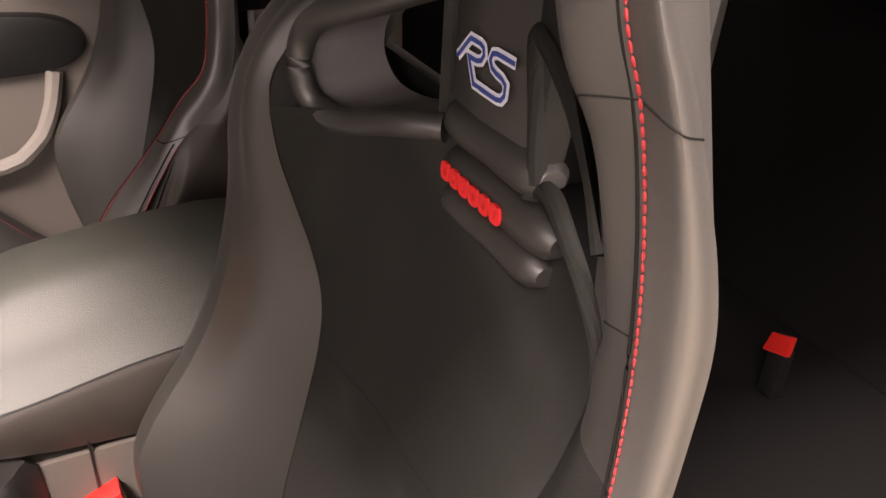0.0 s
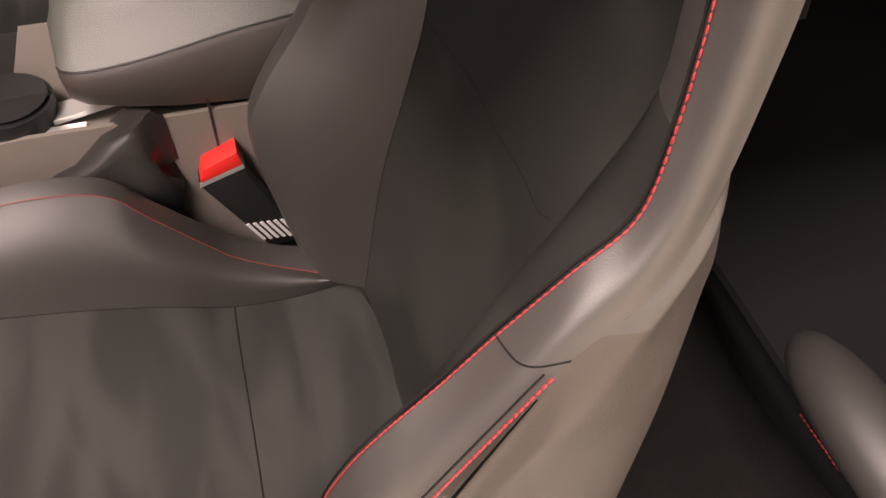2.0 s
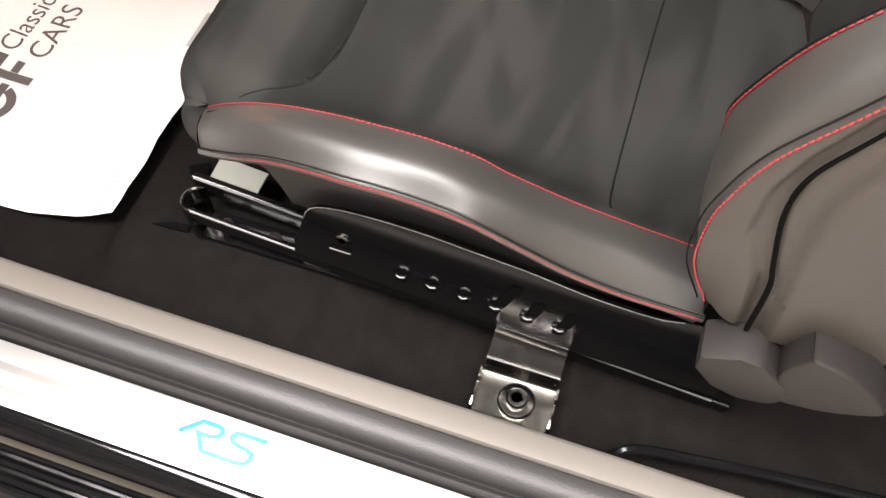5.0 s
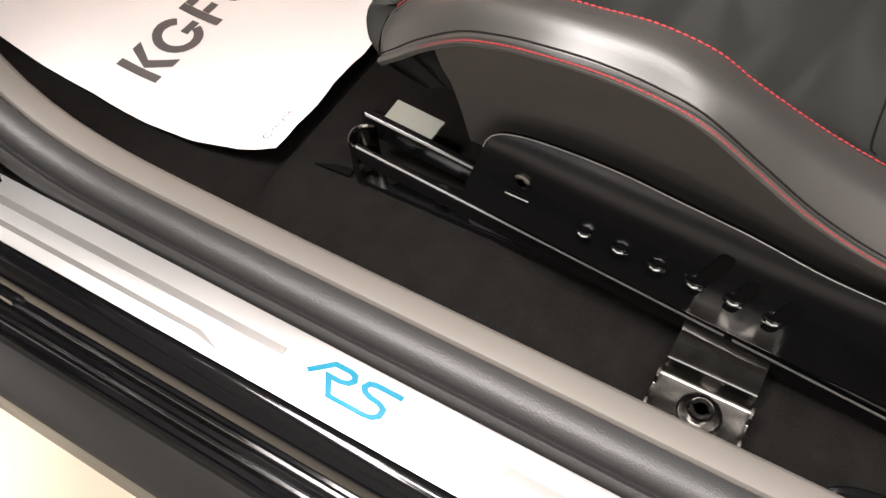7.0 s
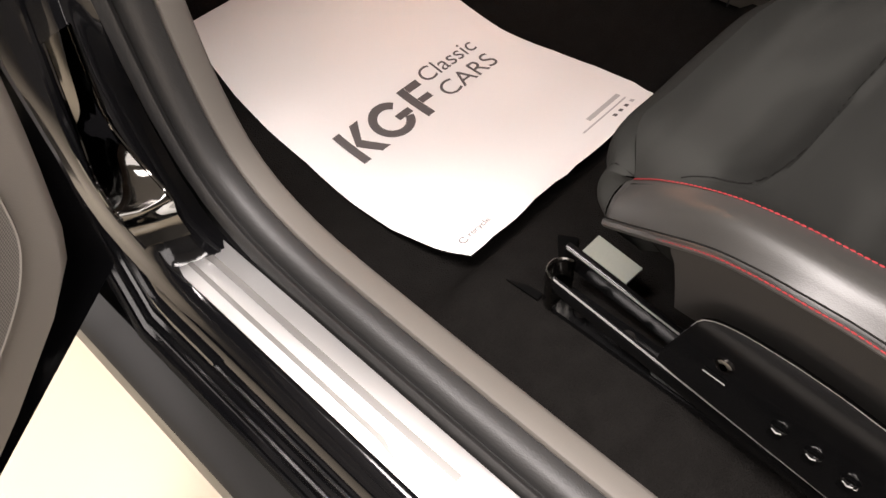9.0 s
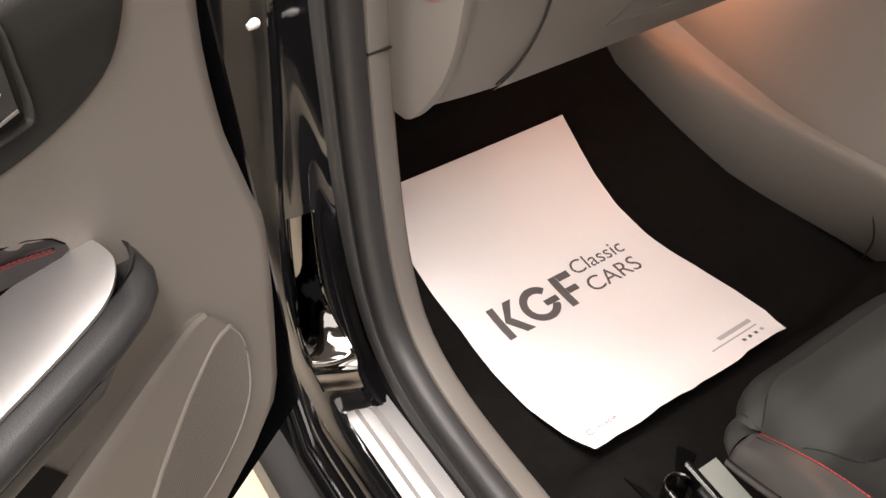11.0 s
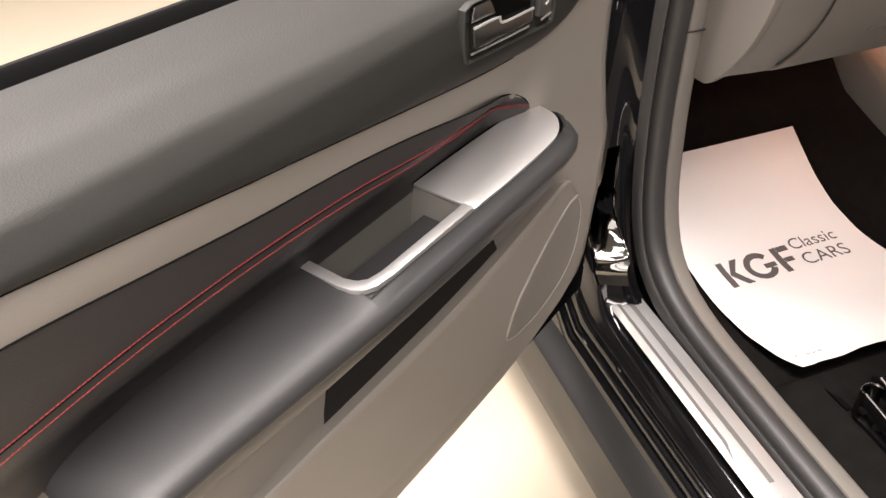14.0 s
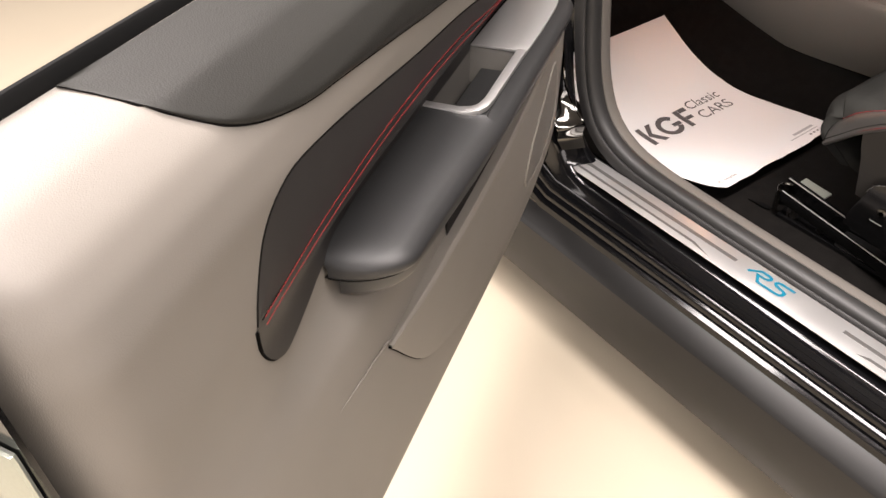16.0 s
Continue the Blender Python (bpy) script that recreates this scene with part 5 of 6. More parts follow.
Mesh().grid([[r[i] for r in lid_rows] for i in range(3, 12)]).make("armrest_lid", LID, console, "padded grey-green armrest lid", smooth=70)
Mesh().grid([[r[i] for r in lid_rows] for i in range(4)]).make("lid_edge", SHELL, console, "brown plastic edge of the lid", smooth=70)
seam(even_line([(x - 0.0005, y, z) for x, y, z in [r[3] for r in lid_rows]], 40), 0.0012, "lid_seam", BLACK_PLASTIC, console)
Mesh().grid([[tuple(np.array(p)) for p in lid_rows[0]], [(0.87, -0.05, 0.84)] * 12]).make("lid_nose", LID, console)
tray = Mesh().box(0.758, 0.99, 0.0, 0.36, 0.66, 0.755).make("tray", BLACK_PLASTIC, console, "black tray with cup holder", bevel=0.006)
Mesh().tube([(0.80, 0.012, 0.755), (0.80, 0.012, 0.790), (0.80, 0.012, 0.795), (0.80, 0.012, 0.788)], [0.044, 0.046, 0.042, 0.036], 28).make("knob_cap", BLACK_PLASTIC, tray)
Mesh().prism([(0.757, 0.30, 0.757), (0.757, -0.06, 0.762), (0.775, -0.06, 0.764), (0.775, 0.30, 0.759)], (0, 0, 0.004)).make("silver_strip", SATIN, tray, "bright silver strip")
Mesh().prism([(0.782, 0.005, 0.757), (0.777, -0.10, 0.782), (0.80, -0.11, 0.784), (0.815, 0.005, 0.757)], (0, 0, 0.006)).make("silver_strip", SATIN, tray)
gait = []
for k, (y, z, r, w) in enumerate(((0.05, 0.68, 0.020, 0.02), (0.01, 0.685, 0.030, 0.028), (-0.03, 0.695, 0.040, 0.034), (-0.065, 0.705, 0.056, 0.034), (-0.098, 0.712, 0.074, 0.032), (-0.120, 0.715, 0.078, 0.028), (-0.130, 0.712, 0.062, 0.022), (-0.133, 0.70, 0.02, 0.01))):
    gait.append([(0.752 + w * math.cos(a) * (1 + 0.12 * math.sin(5 * a + k)), y + 0.01 * math.sin(3 * a), z + r * math.sin(a) * (1 + 0.10 * math.cos(4 * a + 2 * k))) for a in np.linspace(0, math.tau, 26, endpoint=False)])
Mesh().grid(gait, wrap=True, caps=True).make("brake_gaiter", LEATHER_SHINY, console, "creased black leather handbrake gaiter", smooth=50)

# tunnel side ahead of the console
TL = [(0.86, 1.15, 0.47), (0.86, 1.044, 0.414), (0.86, 0.82, 0.364), (0.86, 0.65, 0.358), (0.86, 0.45, 0.372), (0.86, 0.2, 0.385), (0.82, 0.05, 0.41)]
TU = [(0.83, 1.15, 0.60), (0.815, 1.0, 0.58), (0.80, 0.84, 0.555), (0.79, 0.69, 0.552), (0.785, 0.55, 0.558), (0.770, 0.3, 0.58), (0.758, 0.05, 0.60)]
TT = [(0.90, 1.15, 0.62), (0.87, 1.0, 0.60), (0.845, 0.84, 0.578), (0.82, 0.69, 0.572), (0.80, 0.55, 0.572), (0.775, 0.3, 0.60), (0.760, 0.05, 0.64)]
Mesh().grid(loft([TL, [tuple(0.5 * (np.array(a) + np.array(b)) + np.array((-0.008, 0, 0))) for a, b in zip(TL, TU)], TU, TT], 40, 14)).make("tunnel_trim", GREY, console, "grey plastic tunnel side trim", smooth=60)
Mesh().grid(loft([TT, [(x + 0.02, y, 0.95) for x, y, z in TT]], 20, 6)).make("stack_panel", GREY, console, "grey plastic side of the centre stack")
seam(even_line([(0.852, 0.418, 0.375), (0.820, 0.405, 0.45), (0.785, 0.43, 0.555)], 14), 0.0014, "panel_joint", BLACK_PLASTIC, console)

# ---- dashboard ----
dash = thing("dashboard", "grey plastic dashboard with closed glovebox", "dashboard")
prof = [(0.40, 1.14), (0.47, 1.06), (0.505, 1.02), (0.528, 0.98), (0.548, 0.91), (0.578, 0.85), (0.628, 0.79), (0.668, 0.772), (0.76, 0.765)]
face = smooth_line(prof, 34)
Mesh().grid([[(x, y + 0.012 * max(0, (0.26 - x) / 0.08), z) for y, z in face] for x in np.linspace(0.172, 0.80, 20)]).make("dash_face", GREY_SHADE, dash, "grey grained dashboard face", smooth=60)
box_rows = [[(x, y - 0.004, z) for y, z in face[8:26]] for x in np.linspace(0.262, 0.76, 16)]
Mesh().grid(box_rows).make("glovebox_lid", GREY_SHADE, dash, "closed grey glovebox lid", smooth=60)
seam([(0.2615 - 0.030 * max(0.0, (k - 8) / 12) ** 2, y - 0.0035, z) for k, (y, z) in enumerate(face[8:24])], 0.0013, "lid_gap", BLACK_PLASTIC, dash)
Mesh().prism([(0.18, 0.672, 0.7705), (0.66, 0.672, 0.7705), (0.66, 0.664, 0.7725), (0.18, 0.664, 0.7725)], (0, 0, -0.003)).make("lower_lip", GREY, dash)


def on_dash(x, z, lift):
    y = float(np.interp(-z, [-q[1] for q in face], [q[0] for q in face]))
    return (x, y - 0.005 - lift, z)


pull = [(0.365, 0.862), (0.398, 0.905), (0.52, 0.898), (0.532, 0.892), (0.505, 0.872), (0.47, 0.860)]
Mesh().grid([[on_dash(x, z, 0.0005) for x, z in block(pull, 3)], [on_dash(0.45 + (x - 0.45) * 0.93, 0.882 + (z - 0.882) * 0.88, -0.010) for x, z in block(pull, 3)]], wrap=True).make("pull_recess", GREY_SHADE, dash, "recessed glovebox pull")
Mesh().grid([[on_dash(x, z, 0.002) for x in np.linspace(0.40, 0.535, 8)] for z in (0.880, 0.888, 0.896)]).make("pull_flap", GREY_SHADE, dash)
cap = [(y, z) for y, z in face if z > 0.775] + [(0.69, 0.772), (0.715, 0.83), (0.72, 0.95), (0.70, 1.14)]
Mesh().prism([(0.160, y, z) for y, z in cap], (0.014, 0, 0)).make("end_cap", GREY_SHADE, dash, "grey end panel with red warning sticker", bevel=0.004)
stick = Mesh().prism([(0.1588, 0.592 + 0.031 * math.cos(a), 0.974 + 0.031 * math.sin(a)) for a in np.linspace(0, math.tau, 40, endpoint=False)], (0.001, 0, 0)).make("warning_sticker", RED_STICKER, dash, "round red prohibition sticker")
Mesh().prism([(0.1583, 0.592 + 0.0235 * math.cos(a), 0.974 + 0.0235 * math.sin(a)) for a in np.linspace(0, math.tau, 40, endpoint=False)], (0.0004, 0, 0)).make("sticker_field", INK_BLACK, stick)
for run in ([(0.600, 0.985), (0.606, 0.972), (0.611, 0.965)], [(0.590, 0.962), (0.578, 0.962), (0.574, 0.985)], [(0.594, 0.978), (0.588, 0.974)], [(0.586, 0.970), (0.580, 0.967)]):
    a, b = ribbon(run, 0.005)
    Mesh().grid([[(0.1578, p.x, p.y) for p in a], [(0.1578, p.x, p.y) for p in b]]).make("sticker_sign", PAPER, stick)
a, b = ribbon([(0.609, 0.991), (0.575, 0.957)], 0.0065)
Mesh().grid([[(0.1574, p.x, p.y) for p in a], [(0.1574, p.x, p.y) for p in b]]).make("sticker_slash", RED_STICKER, stick)
Mesh().tube([(0.25, 0.468, 1.052), (0.7, 0.468, 1.052)], 0.012, 10).make("dash_pad_edge", SOFT, dash, "black upper pad edge")
Mesh().grid([[(x, y, z) for y, z in ((0.475, 1.06), (0.46, 1.064), (0.42, 1.10), (0.40, 1.15), (0.60, 1.2))] for x in (0.165, 0.8, 1.55)]).make("dash_pad", SOFT, dash, "black grained upper pad")
footlamp = Mesh().box(0.70, 0.75, 0.80, 0.83, 0.752, 0.762).make("footwell_lamp", LAMP_LENS, dash, "small lit footwell lamp")
Mesh().box(0.17, 0.80, 0.74, 1.15, 0.762, 0.768).make("under_panel", BLACK_PLASTIC, dash)
Mesh().box(0.15, 0.95, 1.25, 1.30, 0.3, 1.1).make("bulkhead", CARPET, car)

# ---- open passenger door ----
DA = radians(33.4)
DO, DU, DN = Vector((0.028, 0.629, 0)), Vector((-math.cos(DA), -math.sin(DA), 0)), Vector((math.sin(DA), -math.cos(DA), 0))


def on_door(u, w, z):
    """A place on the door: u back from the hinges, w out of the lining, z up."""
    s = max(0.0, min(1.0, (z - 1.07) / 0.08))
    return tuple(DO + DU * u + DN * w + Vector((0, 0, z + 0.058 * (u - 0.95) * s * s * (3 - 2 * s))))


def dgrid(rows):
    return [[on_door(*p) for p in r] for r in rows]


def dline(pts):
    return [on_door(*p) for p in pts]


skin = [(0.441, -0.026), (0.435, -0.06), (0.445, -0.145), (0.8, -0.165), (1.08, -0.150), (1.150, -0.126), (1.145, -0.112)]
door = Mesh().grid(dgrid([[(u, w, z) for z, w in skin] for u in np.linspace(0.05, 1.262, 12)])).make("door", PAINT, car, "open black door with grey and black lining", smooth=20)
Mesh().prism(dline([(1.262, w, z) for z, w in skin] + [(1.262, -0.03, 1.10), (1.262, -0.02, 0.9), (1.262, -0.02, 0.6)]), DU * -0.004).make("rear_face", PAINT, door)
Mesh().prism(dline([(0.052, w, z) for z, w in skin] + [(0.052, -0.03, 1.10), (0.052, -0.02, 0.6)]), DU * 0.004).make("front_face", PAINT, door)

card_w = [(0.450, -0.032), (0.458, -0.012), (0.485, -0.002), (0.58, 0.0), (0.70, 0.0), (0.80, -0.004), (0.90, -0.006), (1.0, -0.004), (1.05, 0.0), (1.085, -0.006), (1.11, -0.020), (1.135, -0.055), (1.150, -0.108)]


def recess(u, z):
    a = max(0.0, min(1.0, (z - 0.80) / 0.03)) * max(0.0, min(1.0, (0.965 - z) / 0.06))
    b = max(0.0, min(1.0, (u - 0.24) / 0.10)) * max(0.15, min(1.0, (1.10 - u) / 0.25))
    return 0.036 * a * a * (3 - 2 * a) * b


def lining(u, z):
    w = float(np.interp(z, [p[0] for p in card_w], [p[1] for p in card_w]))
    return w - recess(u, z)


def front_edge(z):
    return float(np.interp(z, [0.448, 0.463, 0.484, 0.52, 0.55, 0.60, 0.655, 0.72, 0.757, 0.775, 0.80, 0.89, 0.96, 1.04, 1.15], [0.62, 0.42, 0.29, 0.155, 0.108, 0.098, 0.086, 0.076, 0.068, 0.066, 0.074, 0.092, 0.095, 0.088, 0.08]))


zs = [p[1] for p in smooth_line([(0, q[0]) for q in card_w], 46)]
rows = []
for z in zs:
    f0 = front_edge(z)
    row = [(f0 + 0.004, lining(f0, z) - 0.03, z), (f0, lining(f0, z) - 0.008, z), (f0 + 0.006, lining(f0, z), z)]
    row += [(u, lining(u, z), z) for u in np.linspace(f0 + 0.02, 1.195, 60)]
    row += [(1.212, lining(1.2, z) - 0.002, z), (1.224, lining(1.2, z) - 0.009, z), (1.236, lining(1.2, z) - 0.024, z), (1.242, lining(1.2, z) - 0.045, z), (1.244, lining(1.2, z) - 0.07, z)]
    rows.append(row)
Mesh().grid(dgrid(rows)).make("door_card", GREY, door, "warm grey plastic door card", smooth=60)

# dark vinyl insert with its double stitching
ins_top = [(1.062, 0.943), (1.058, 0.965), (1.046, 0.993), (1.030, 1.022), (1.004, 1.041), (0.969, 1.048), (0.891, 1.041), (0.81, 1.028), (0.714, 1.013), (0.598, 0.999), (0.513, 0.985), (0.434, 0.968), (0.384, 0.957), (0.335, 0.9445), (0.302, 0.930), (0.281, 0.9155), (0.272, 0.904)]
ins_low = [(1.064, 0.938), (1.060, 0.910), (1.049, 0.888), (1.032, 0.876), (1.016, 0.874), (0.967, 0.880), (0.922, 0.887), (0.8, 0.888), (0.6, 0.886), (0.45, 0.886), (0.36, 0.887), (0.30, 0.889), (0.271, 0.898)]
ins = loft([[(u, 0, z) for u, z in ins_top], [(u, 0, z) for u, z in ins_low]], 90, 16)
n1 = len(ins[0]) - 1
ins_rows = []
for i, r in enumerate(ins):
    e = min(1.0, 9 * i / (len(ins) - 1), 9 * (1 - i / (len(ins) - 1)))
    ins_rows.append([(u, lining(u, z) + 0.0045 * min(1.0, 4.0 * j / n1 + 0.12) * (0.3 + 0.7 * e), z) for j, (u, w, z) in enumerate(r)])
Mesh().grid(dgrid(ins_rows)).make("door_insert", VINYL, door, "black vinyl insert", smooth=60)
rim = even_line([(u, 0, z) for u, z in ins_top], 80)
Mesh().tube(dline([(u, lining(u, z) + 0.0005, z) for u, w, z in rim]), 0.0008, 6).make("insert_gap", SEAM, door)
rim = even_line([(u, 0, z) for u, z in ins_low[:7]], 40)
Mesh().tube(dline([(u, lining(u, z) + 0.0005, z) for u, w, z in rim]), 0.0020, 6).make("insert_gap", GAP_SHADE, door)
run = [(1.060, 0.951), (0.982, 0.966), (0.904, 0.975), (0.816, 0.981), (0.715, 0.981), (0.600, 0.974), (0.516, 0.9625), (0.4685, 0.956), (0.4155, 0.947), (0.369, 0.936), (0.331, 0.924), (0.2815, 0.908)]
for dz in (0.0042, -0.0042):
    ln = even_line([(u, 0, z + dz * min(1.0, 0.25 + 3.0 * (u - 0.285))) for u, z in run], 160)
    Mesh().stitches(dline([(u, lining(u, z) + (0.0070 if dz > 0 else 0.0078), z) for u, w, z in ln]), 0.0005, 0.0036, 0.0006).make("stitching", RED, door, "red double stitching")
ln = even_line([(u, 0, z) for u, z in run], 160)
Mesh().tube(dline([(u, lining(u, z) + 0.0044, z) for u, w, z in ln]), 0.0007, 5).make("insert_seam", SEAM, door)

# armrest: black body, grey underside, silver pull frame with its cup
def arm_section(u, w0, w1, top, bot):
    k = min(1.0, (w1 - w0) / 0.06)
    h = top - bot
    return [(u, w0, top + 0.004 * k), (u, w0 + 0.35 * (w1 - w0), top + 0.003 * k), (u, w1 - 0.022 * k, top - 0.002), (u, w1 - 0.009 * k, top - 0.17 * h), (u, w1 - 0.001 * k, top - 0.38 * h), (u, w1, top - 0.60 * h), (u, w1 - 0.003 * k, bot + 0.21 * h), (u, w1 - 0.010 * k, bot + 0.04 * h), (u, w0, bot)]


ROUND = [(0.870 + 0.052 * math.sin(radians(a)), max(0.06, math.cos(radians(a)))) for a in range(0, 91, 10)]
arm_rows = []
for u, e in ((0.232, 0.08), (0.237, 0.38), (0.247, 0.62), (0.264, 0.82), (0.288, 0.95), (0.32, 1), (0.38, 1), (0.45, 1), (0.55, 1), (0.631, 1)):
    row = arm_section(u, -0.02, -0.02 + 0.084 * e, 0.893 - 0.018 * (1 - e), 0.864 - 0.006 * (1 - e))
    row[0], row[1] = (u, -0.02 + 0.060 * e, 0.888 - 0.018 * (1 - e)), (u, -0.02 + 0.061 * e, 0.8935 - 0.018 * (1 - e))
    arm_rows.append(row)
for u, e in [(0.633, 1), (0.66, 1), (0.70, 1), (0.76, 1), (0.82, 1)] + ROUND:
    w0 = -0.040 + 0.010 * max(0, (u - 0.8) / 0.12)
    wide = 0.064 - 0.010 * min(1, (u - 0.633) / 0.2)
    arm_rows.append(arm_section(u, w0, w0 + (wide - w0) * e, 0.893 - 0.010 * (1 - e), 0.864 + 0.002 * (1 - e)))
Mesh().grid(dgrid(arm_rows)).make("armrest", ARM, door, "padded black armrest", smooth=70)
Mesh().tube(dline([(u, w + 0.0002, z) for u, w, z in (r[7] for r in arm_rows[1:])]), 0.0010, 5).make("armrest_seam", SEAM, door)
und = []
for u, e in [(0.25, 0.2), (0.28, 0.75), (0.34, 1), (0.5, 1), (0.7, 1), (0.80, 1)] + [(u - 0.020, e) for u, e in ROUND]:
    deep = 0.030 + 0.008 * max(0, min(1, (u - 0.62) / 0.2))
    edge = 0.058 - 0.012 * max(0, min(1, (u - 0.633) / 0.2))
    und.append([(u, -0.03 + (edge + 0.03) * e, 0.8655)] + [(u, -0.03 + (edge + 0.03 - 0.024 * (1 - math.cos(a))) * e, 0.8655 - deep * math.sin(a)) for a in (0.25, 0.55, 0.85, 1.2, 1.57)] + [(u, -0.035, 0.8635 - deep)])
Mesh().grid(dgrid(und)).make("armrest_base", BEZEL, door, "dark underside of the armrest", smooth=60)
AZ = 0.8945
frame_out = smooth_line([(0.470, -0.037), (0.36, -0.033), (0.29, -0.028), (0.257, -0.020), (0.258, 0.004), (0.270, 0.023), (0.296, 0.038), (0.33, 0.043), (0.40, 0.044), (0.470, 0.042)], 40)
Mesh().prism(dline([(u, w, AZ - 0.003) for u, w in frame_out]), (0, 0, 0.004)).make("silver_plate", SATIN, door, "satin silver grip plate", bevel=0.0012)
Mesh().tube(dline([(u, w - 0.0008, AZ + 0.0003) for u, w in frame_out[:14]]), 0.0016, 6).make("plate_gap", GAP_SHADE, door)
strip = [(0.4702, 0.042), (0.60, 0.040), (0.618, 0.038), (0.630, 0.032), (0.637, 0.022), (0.640, 0.008), (0.640, -0.040), (0.628, -0.040), (0.628, 0.006), (0.624, 0.018), (0.616, 0.025), (0.600, 0.028), (0.4702, 0.029)]
Mesh().prism(dline([(u, w, AZ - 0.003) for u, w in strip]), (0, 0, 0.0068)).make("silver_strip", SATIN, door, "satin silver grip edge", bevel=0.0012)
Mesh().prism(dline([(u, w, AZ - 0.008) for u, w in ((0.575, 0.030), (0.600, 0.029), (0.618, 0.024), (0.630, 0.004), (0.638, 0.004), (0.638, 0.040), (0.575, 0.043))]), (0, 0, 0.004)).make("grip_base", ARM, door)
cup = Mesh()
top = [(0.468, -0.038), (0.628, -0.038), (0.629, 0.007), (0.622, 0.022), (0.602, 0.029), (0.468, 0.030)]
bot = [(0.480, -0.036), (0.620, -0.036), (0.619, 0.002), (0.612, 0.014), (0.596, 0.020), (0.480, 0.021)]
cup.grid([dline([(u, w, AZ - 0.001) for u, w in top]), dline([(u, w, AZ - 0.022) for u, w in [(0.5 * (a[0] + b[0]), 0.5 * (a[1] + b[1])) for a, b in zip(top, bot)]]), dline([(u, w, AZ - 0.055) for u, w in bot])], wrap=True)
cup.f.append(tuple(range(12, 18)))
cup.make("pull_cup", CUP, door, "grey pull cup", smooth=50)
Mesh().prism(dline([(0.482, -0.034, AZ - 0.054), (0.617, -0.034, AZ - 0.054), (0.616, 0.002, AZ - 0.054), (0.610, 0.012, AZ - 0.054), (0.595, 0.018, AZ - 0.054), (0.482, 0.019, AZ - 0.054)]), (0, 0, 0.003)).make("cup_mat", KNOB, door, "dark rubber mat in the pull cup")

# map pocket, a flat dark sheet painting its opening's shade, and the speaker
p_top = [(0.863, 0.716), (0.78, 0.726), (0.70, 0.735), (0.59, 0.738), (0.473, 0.742), (0.38, 0.750), (0.29, 0.760), (0.22, 0.762), (0.188, 0.752)]
p_low = [(0.862, 0.712), (0.848, 0.694), (0.821, 0.6555), (0.785, 0.612), (0.735, 0.575), (0.65, 0.542), (0.573, 0.525), (0.45, 0.522), (0.35, 0.530), (0.2635, 0.553), (0.20, 0.600), (0.163, 0.665), (0.166, 0.715), (0.184, 0.748)]
pk = loft([[(u, 0, z) for u, z in p_top], [(u, 0, z) for u, z in p_low]], 60, 16)
pk_rows = []


def pocket_lip(u):
    return float(np.interp(u, [0.19, 0.24, 0.31, 0.40, 0.50, 0.66, 0.74, 0.80, 0.863], [0.008, 0.014, 0.018, 0.020, 0.021, 0.020, 0.018, 0.013, 0.006]))


for i, r in enumerate(pk):
    e = min(1.0, 7 * i / (len(pk) - 1), 7 * (1 - i / (len(pk) - 1)))
    body_row = [(u, 0.004 + (pocket_lip(r[0][0]) - 0.004) * (1 - j / (len(r) - 1)) ** 0.8, z) for j, (u, w, z) in enumerate(r)]
    u, w, z = body_row[0]
    pk_rows.append([(u, -0.02, z - 0.012), (u, w - 0.009, z + 0.001), (u, w - 0.003, z + 0.003)] + body_row + [(r[-1][0], -0.002, r[-1][2] - 0.002)])
Mesh().grid(dgrid(pk_rows)).make("map_pocket", GREY, door, "grey door pocket with speaker", smooth=50)
Mesh().tube(dline([(u, 0.001, z) for u, z in even_line(p_low[:10], 50)]), 0.0016, 6).make("pocket_gap", GAP_SHADE, door)
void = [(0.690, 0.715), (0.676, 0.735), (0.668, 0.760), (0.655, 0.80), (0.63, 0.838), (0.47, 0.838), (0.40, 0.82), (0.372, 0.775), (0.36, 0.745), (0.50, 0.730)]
Mesh().prism(dline([(u, lining(u, z) + 0.0025, z) for u, z in void]), DN * 0.001).make("pocket_shade_sheet", KNOB, door, "flat dark sheet painting the shade in the open pocket")
spk = smooth_line([(0.165, 0.714), (0.154, 0.684), (0.159, 0.630), (0.176, 0.600), (0.208, 0.578), (0.265, 0.563), (0.335, 0.572), (0.342, 0.602), (0.322, 0.641), (0.283, 0.676), (0.240, 0.703), (0.196, 0.718), (0.167, 0.716)], 60)


def pocket_w(u, z):
    near = sorted(((p[0] - u) ** 2 + (p[2] - z) ** 2, p[1]) for r in pk_rows[::2] for p in r[3:-1:2])[:14]
    wt = [1 / (d + 2e-4) for d, _ in near]
    return sum(k * w for k, (_, w) in zip(wt, near)) / sum(wt)


sp_rows = [[(0.245 + (u - 0.245) * s, pocket_w(0.245 + (u - 0.245) * s, 0.645 + (z - 0.645) * s) + 0.0022, 0.645 + (z - 0.645) * s) for u, z in spk] for s in (1.0, 0.75, 0.5, 0.25, 0.02)]
Mesh().grid(dgrid(sp_rows), wrap=True).make("speaker_grille", GRILLE, door, "perforated grey speaker grille", smooth=60)
Mesh().tube(dline([(u, pocket_w(u, z) + 0.001, z) for u, z in spk + spk[:1]]), 0.0022, 6).make("speaker_rim", GREY, door)
# crease that runs down from the pocket
Mesh().tube(dline(even_line([(0.863, 0.001, 0.724), (0.92, 0.0005, 0.73), (0.98, -0.0015, 0.733)], 12)), [0.0016 - 0.0012 * k / 11 for k in range(12)], 6).make("card_crease", GREY, door)

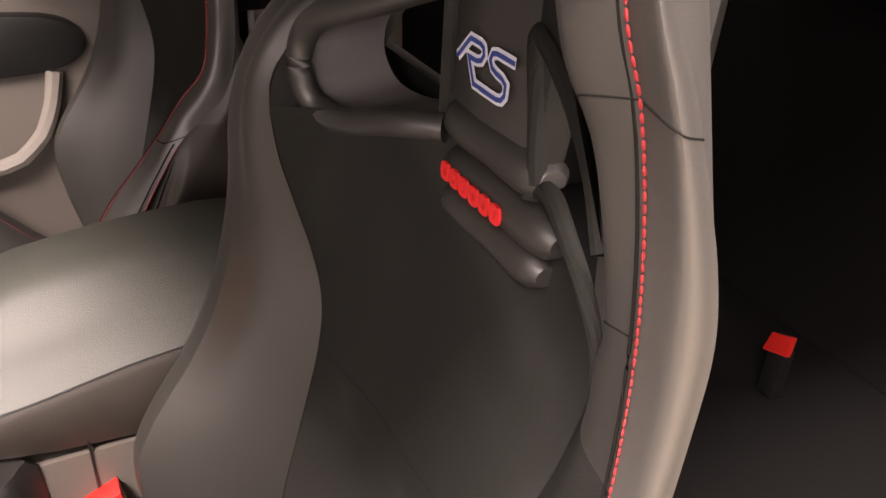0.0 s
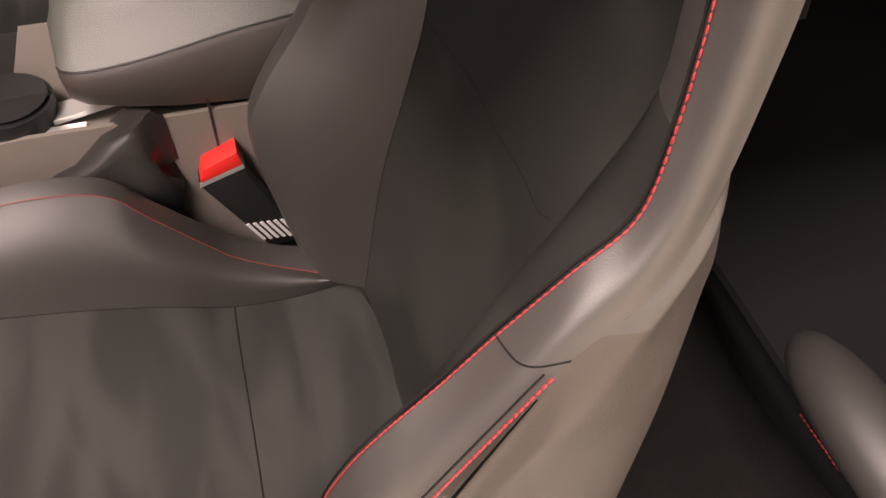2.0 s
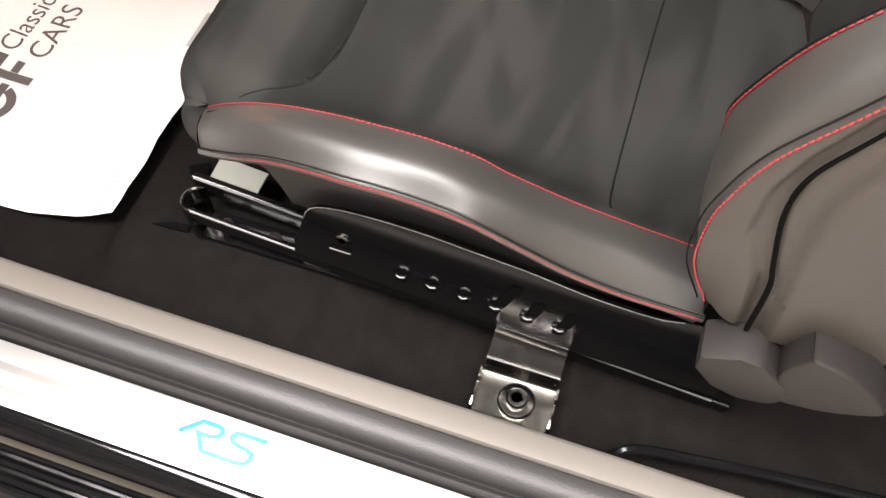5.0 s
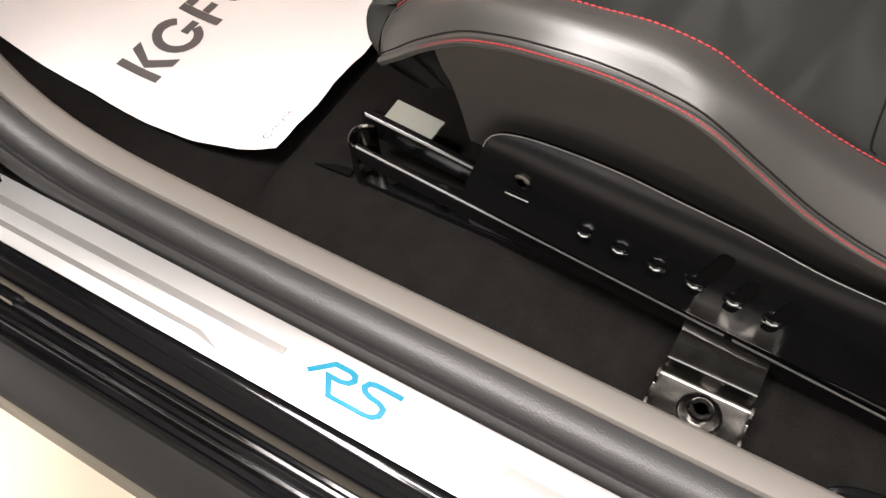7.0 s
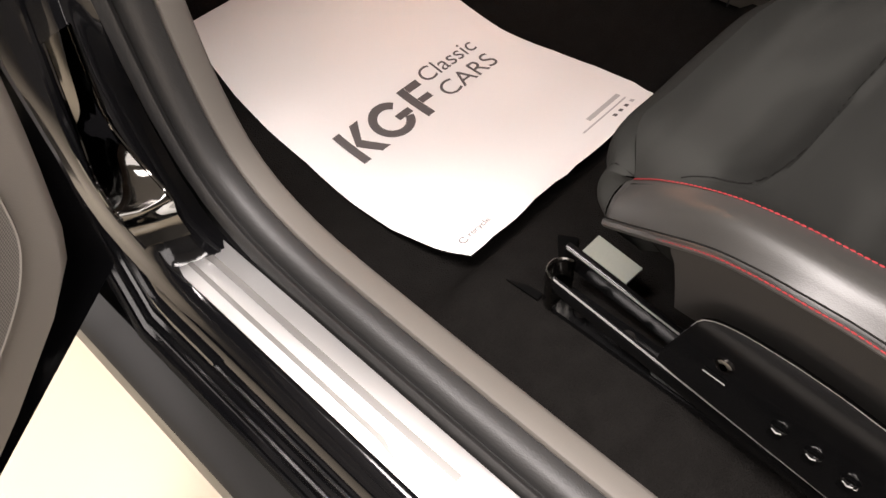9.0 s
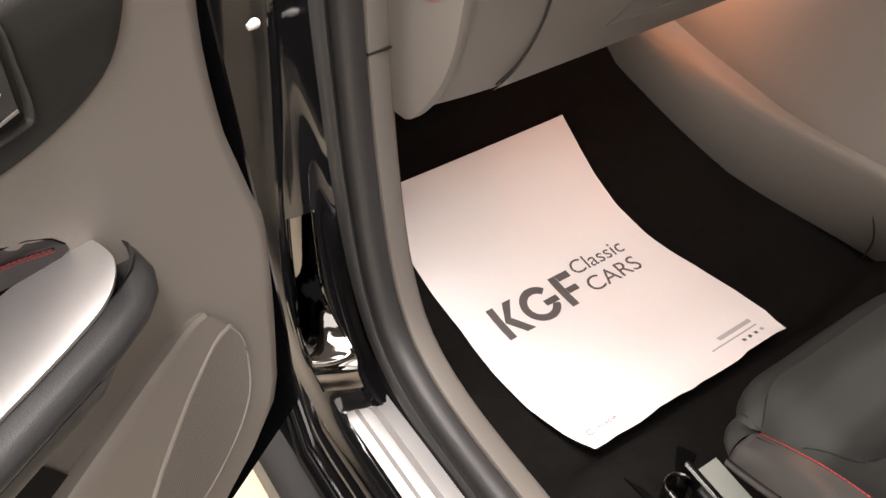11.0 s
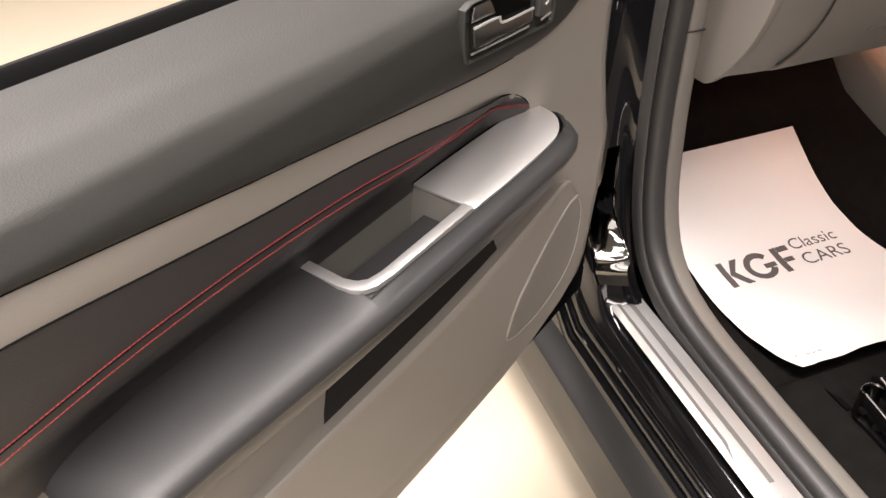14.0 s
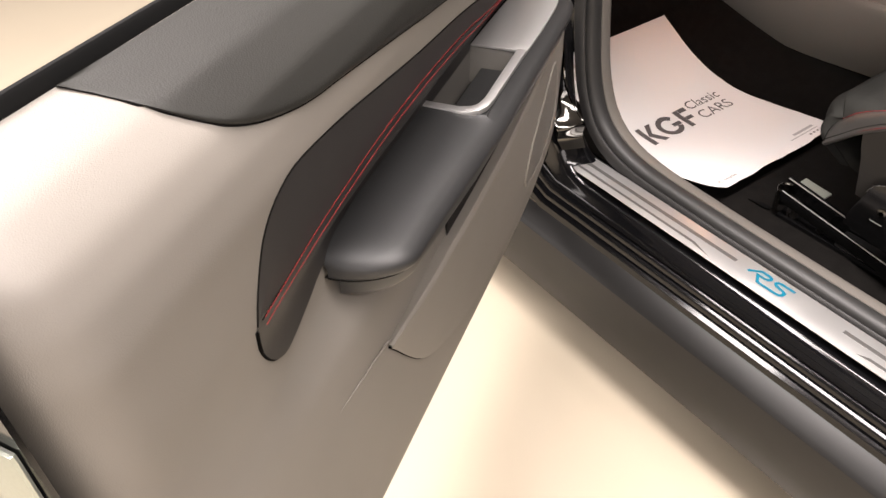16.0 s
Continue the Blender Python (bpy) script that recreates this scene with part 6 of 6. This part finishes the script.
# grained upper pad
pad_low = [(1.080, 1.150), (1.072, 1.144), (1.057, 1.131), (1.036, 1.115), (1.013, 1.103), (0.982, 1.0925), (0.93, 1.081), (0.885, 1.075), (0.785, 1.061), (0.65, 1.041), (0.5, 1.017), (0.40, 1.002), (0.333, 0.995), (0.28, 0.992), (0.229, 0.998), (0.195, 1.012), (0.175, 1.04), (0.165, 1.08)]
pad_top = [(1.083, 1.1515), (1.0, 1.1505), (0.8, 1.1505), (0.6, 1.1505), (0.4, 1.1505), (0.155, 1.1505)]
pads = loft([[(u, 0, z) for u, z in pad_low], [(u, 0, z) for u, z in pad_top]], 90, 20)
pad_rows = []
for r in pads:
    u, w, z = r[0]
    pad_rows.append([(u, lining(u, z) - 0.004, z)] + [(u, lining(u, z) + 0.007 * min(1, 0.35 + j * 0.5), z) for j, (u, w, z) in enumerate(r)])
Mesh().grid(dgrid(pad_rows)).make("upper_pad", SOFT, door, "black grained soft upper panel", smooth=60)
Mesh().tube(dline([(u, lining(u, z) + 0.001, z - 0.001) for u, w, z in even_line([(u, 0, z) for u, z in pad_low[:13]], 70)]), 0.0011, 6).make("pad_gap", SEAM, door)
Mesh().grid(dgrid([[(u, w, z) for w, z in ((-0.104, 1.148), (-0.1045, 1.160), (-0.106, 1.1625), (-0.109, 1.163), (-0.112, 1.159), (-0.113, 1.152))] for u in np.linspace(0.07, 1.262, 8)])).make("belt_seal", RUBBER_BLACK, door, "black window belt seal", smooth=30)
Mesh().grid(dgrid([[(u, w, z) for w, z in ((-0.1135, 1.152), (-0.115, 1.158), (-0.117, 1.158), (-0.121, 1.150))] for u in np.linspace(0.07, 1.262, 8)])).make("belt_moulding", PAINT, door, smooth=30)

# release handle with bezel and window switch
HREC = [(0.398, 1.090), (0.317, 1.082), (0.320, 1.036), (0.385, 1.060), (0.388, 1.066)]
HPLATE = [(0.425, 1.0935), (0.399, 1.0905), (0.389, 1.0675), (0.430, 1.0725)]
HLEVER = [(0.431, 1.070), (0.390, 1.066), (0.382, 1.058), (0.326, 1.052), (0.325, 1.036), (0.430, 1.046)]
HSW = [(0.306, 1.077), (0.281, 1.072), (0.284, 1.028), (0.309, 1.034)]
LATCH = [(-0.03, 1.03), (-0.05, 1.035), (-0.10, 0.99), (-0.12, 0.92), (-0.10, 0.86), (-0.04, 0.86), (-0.03, 0.92)]
HW = 0.009


def handle_w(u, z):
    return 0.007


bez = smooth_line([(0.440, 1.094), (0.442, 1.060), (0.438, 1.034), (0.425, 1.030), (0.36, 1.022), (0.285, 1.014), (0.272, 1.020), (0.270, 1.050), (0.270, 1.080), (0.278, 1.090), (0.35, 1.096), (0.430, 1.101)], 60)
inner = [(0.355 + (u - 0.355) * 0.95, 1.059 + (z - 1.059) * 0.90) for u, z in bez]
Mesh().grid(dgrid([[(u, 0.003, z) for u, z in bez], [(u, HW - 0.003, z) for u, z in bez]] + [[(a + k * (c - a), HW - 0.003 + 0.0045 * math.sin(math.pi * min(1.0, 0.15 + 0.75 * k)), b + k * (d - b)) for (a, b), (c, d) in zip(bez, inner)] for k in (0.12, 0.3, 0.5, 0.7, 0.88, 1.0)] + [[(u, HW - 0.006, z) for u, z in inner]]), wrap=True).make("handle_bezel", SOFT, door, "dark grey handle bezel", smooth=50)
Mesh().prism(dline([(u, HW - 0.0055, z) for u, z in inner]), DN * -0.002).make("handle_back", BEZEL, door)
# the finger recess has no depth; its shade is the plate's black colour
Mesh().prism(dline([(u, HW - 0.0032, z) for u, z in HREC]), DN * 0.0012).make("handle_recess_shade", GAP_SHADE, door, "flat black plate painting the shade of the finger recess")
Mesh().prism(dline([(u, HW - 0.002, z) for u, z in HPLATE]), DN * 0.004).make("handle_plate", LEVER, door, "satin silver plate", bevel=0.001)
Mesh().prism(dline([(u, HW - 0.002, z) for u, z in HLEVER]), DN * 0.008).make("release_lever", LEVER, door, "satin silver release lever", bevel=0.0025)
Mesh().tube(dline(even_line([(u, HW + 0.0058, z - 0.0012) for u, z in HLEVER[:4]], 24)), 0.0014, 8).make("lever_edge", SATIN, door, "polished edge of the release lever")
Mesh().tube(dline([(0.429, HW + 0.0010, 1.0405), (0.38, HW + 0.0010, 1.0352), (0.326, HW + 0.0010, 1.0300)]), 0.0012, 8).make("lever_edge", SATIN, door)
Mesh().prism(dline([(u, HW - 0.003, z) for u, z in HSW]), DN * 0.006).make("window_switch", BEZEL, door, "grey window switch", bevel=0.0015)
su, sz = sum(p[0] for p in HSW) / 4, sum(p[1] for p in HSW) / 4
for k in (1, -1):
    Mesh().prism(dline([(su - 0.004, HW + 0.0032, sz + k * 0.007), (su, HW + 0.0032, sz + k * 0.0105), (su + 0.004, HW + 0.0032, sz + k * 0.0075)]), DN * 0.0006).make("switch_arrow", PAPER, door)
    Mesh().prism(dline([(su - 0.010, HW + 0.0032, sz + k * 0.021), (su + 0.010, HW + 0.0032, sz + k * 0.022), (su + 0.010, HW + 0.0032, sz + k * 0.024), (su - 0.010, HW + 0.0032, sz + k * 0.023)]), DN * 0.0008).make("switch_line", SATIN, door)
# latch on the rear edge
Mesh().prism(dline([(1.2625, w, z) for w, z in LATCH]), DU * 0.006).make("latch_plate", ZINC, door, "bare metal door latch", bevel=0.004)
Mesh().prism(dline([(1.266, w, z) for w, z in ((-0.095, 0.985), (-0.07, 0.995), (-0.075, 0.96), (-0.085, 0.93), (-0.11, 0.93))]), DU * 0.008).make("latch_claw", BLACK_STEEL, door, bevel=0.002)
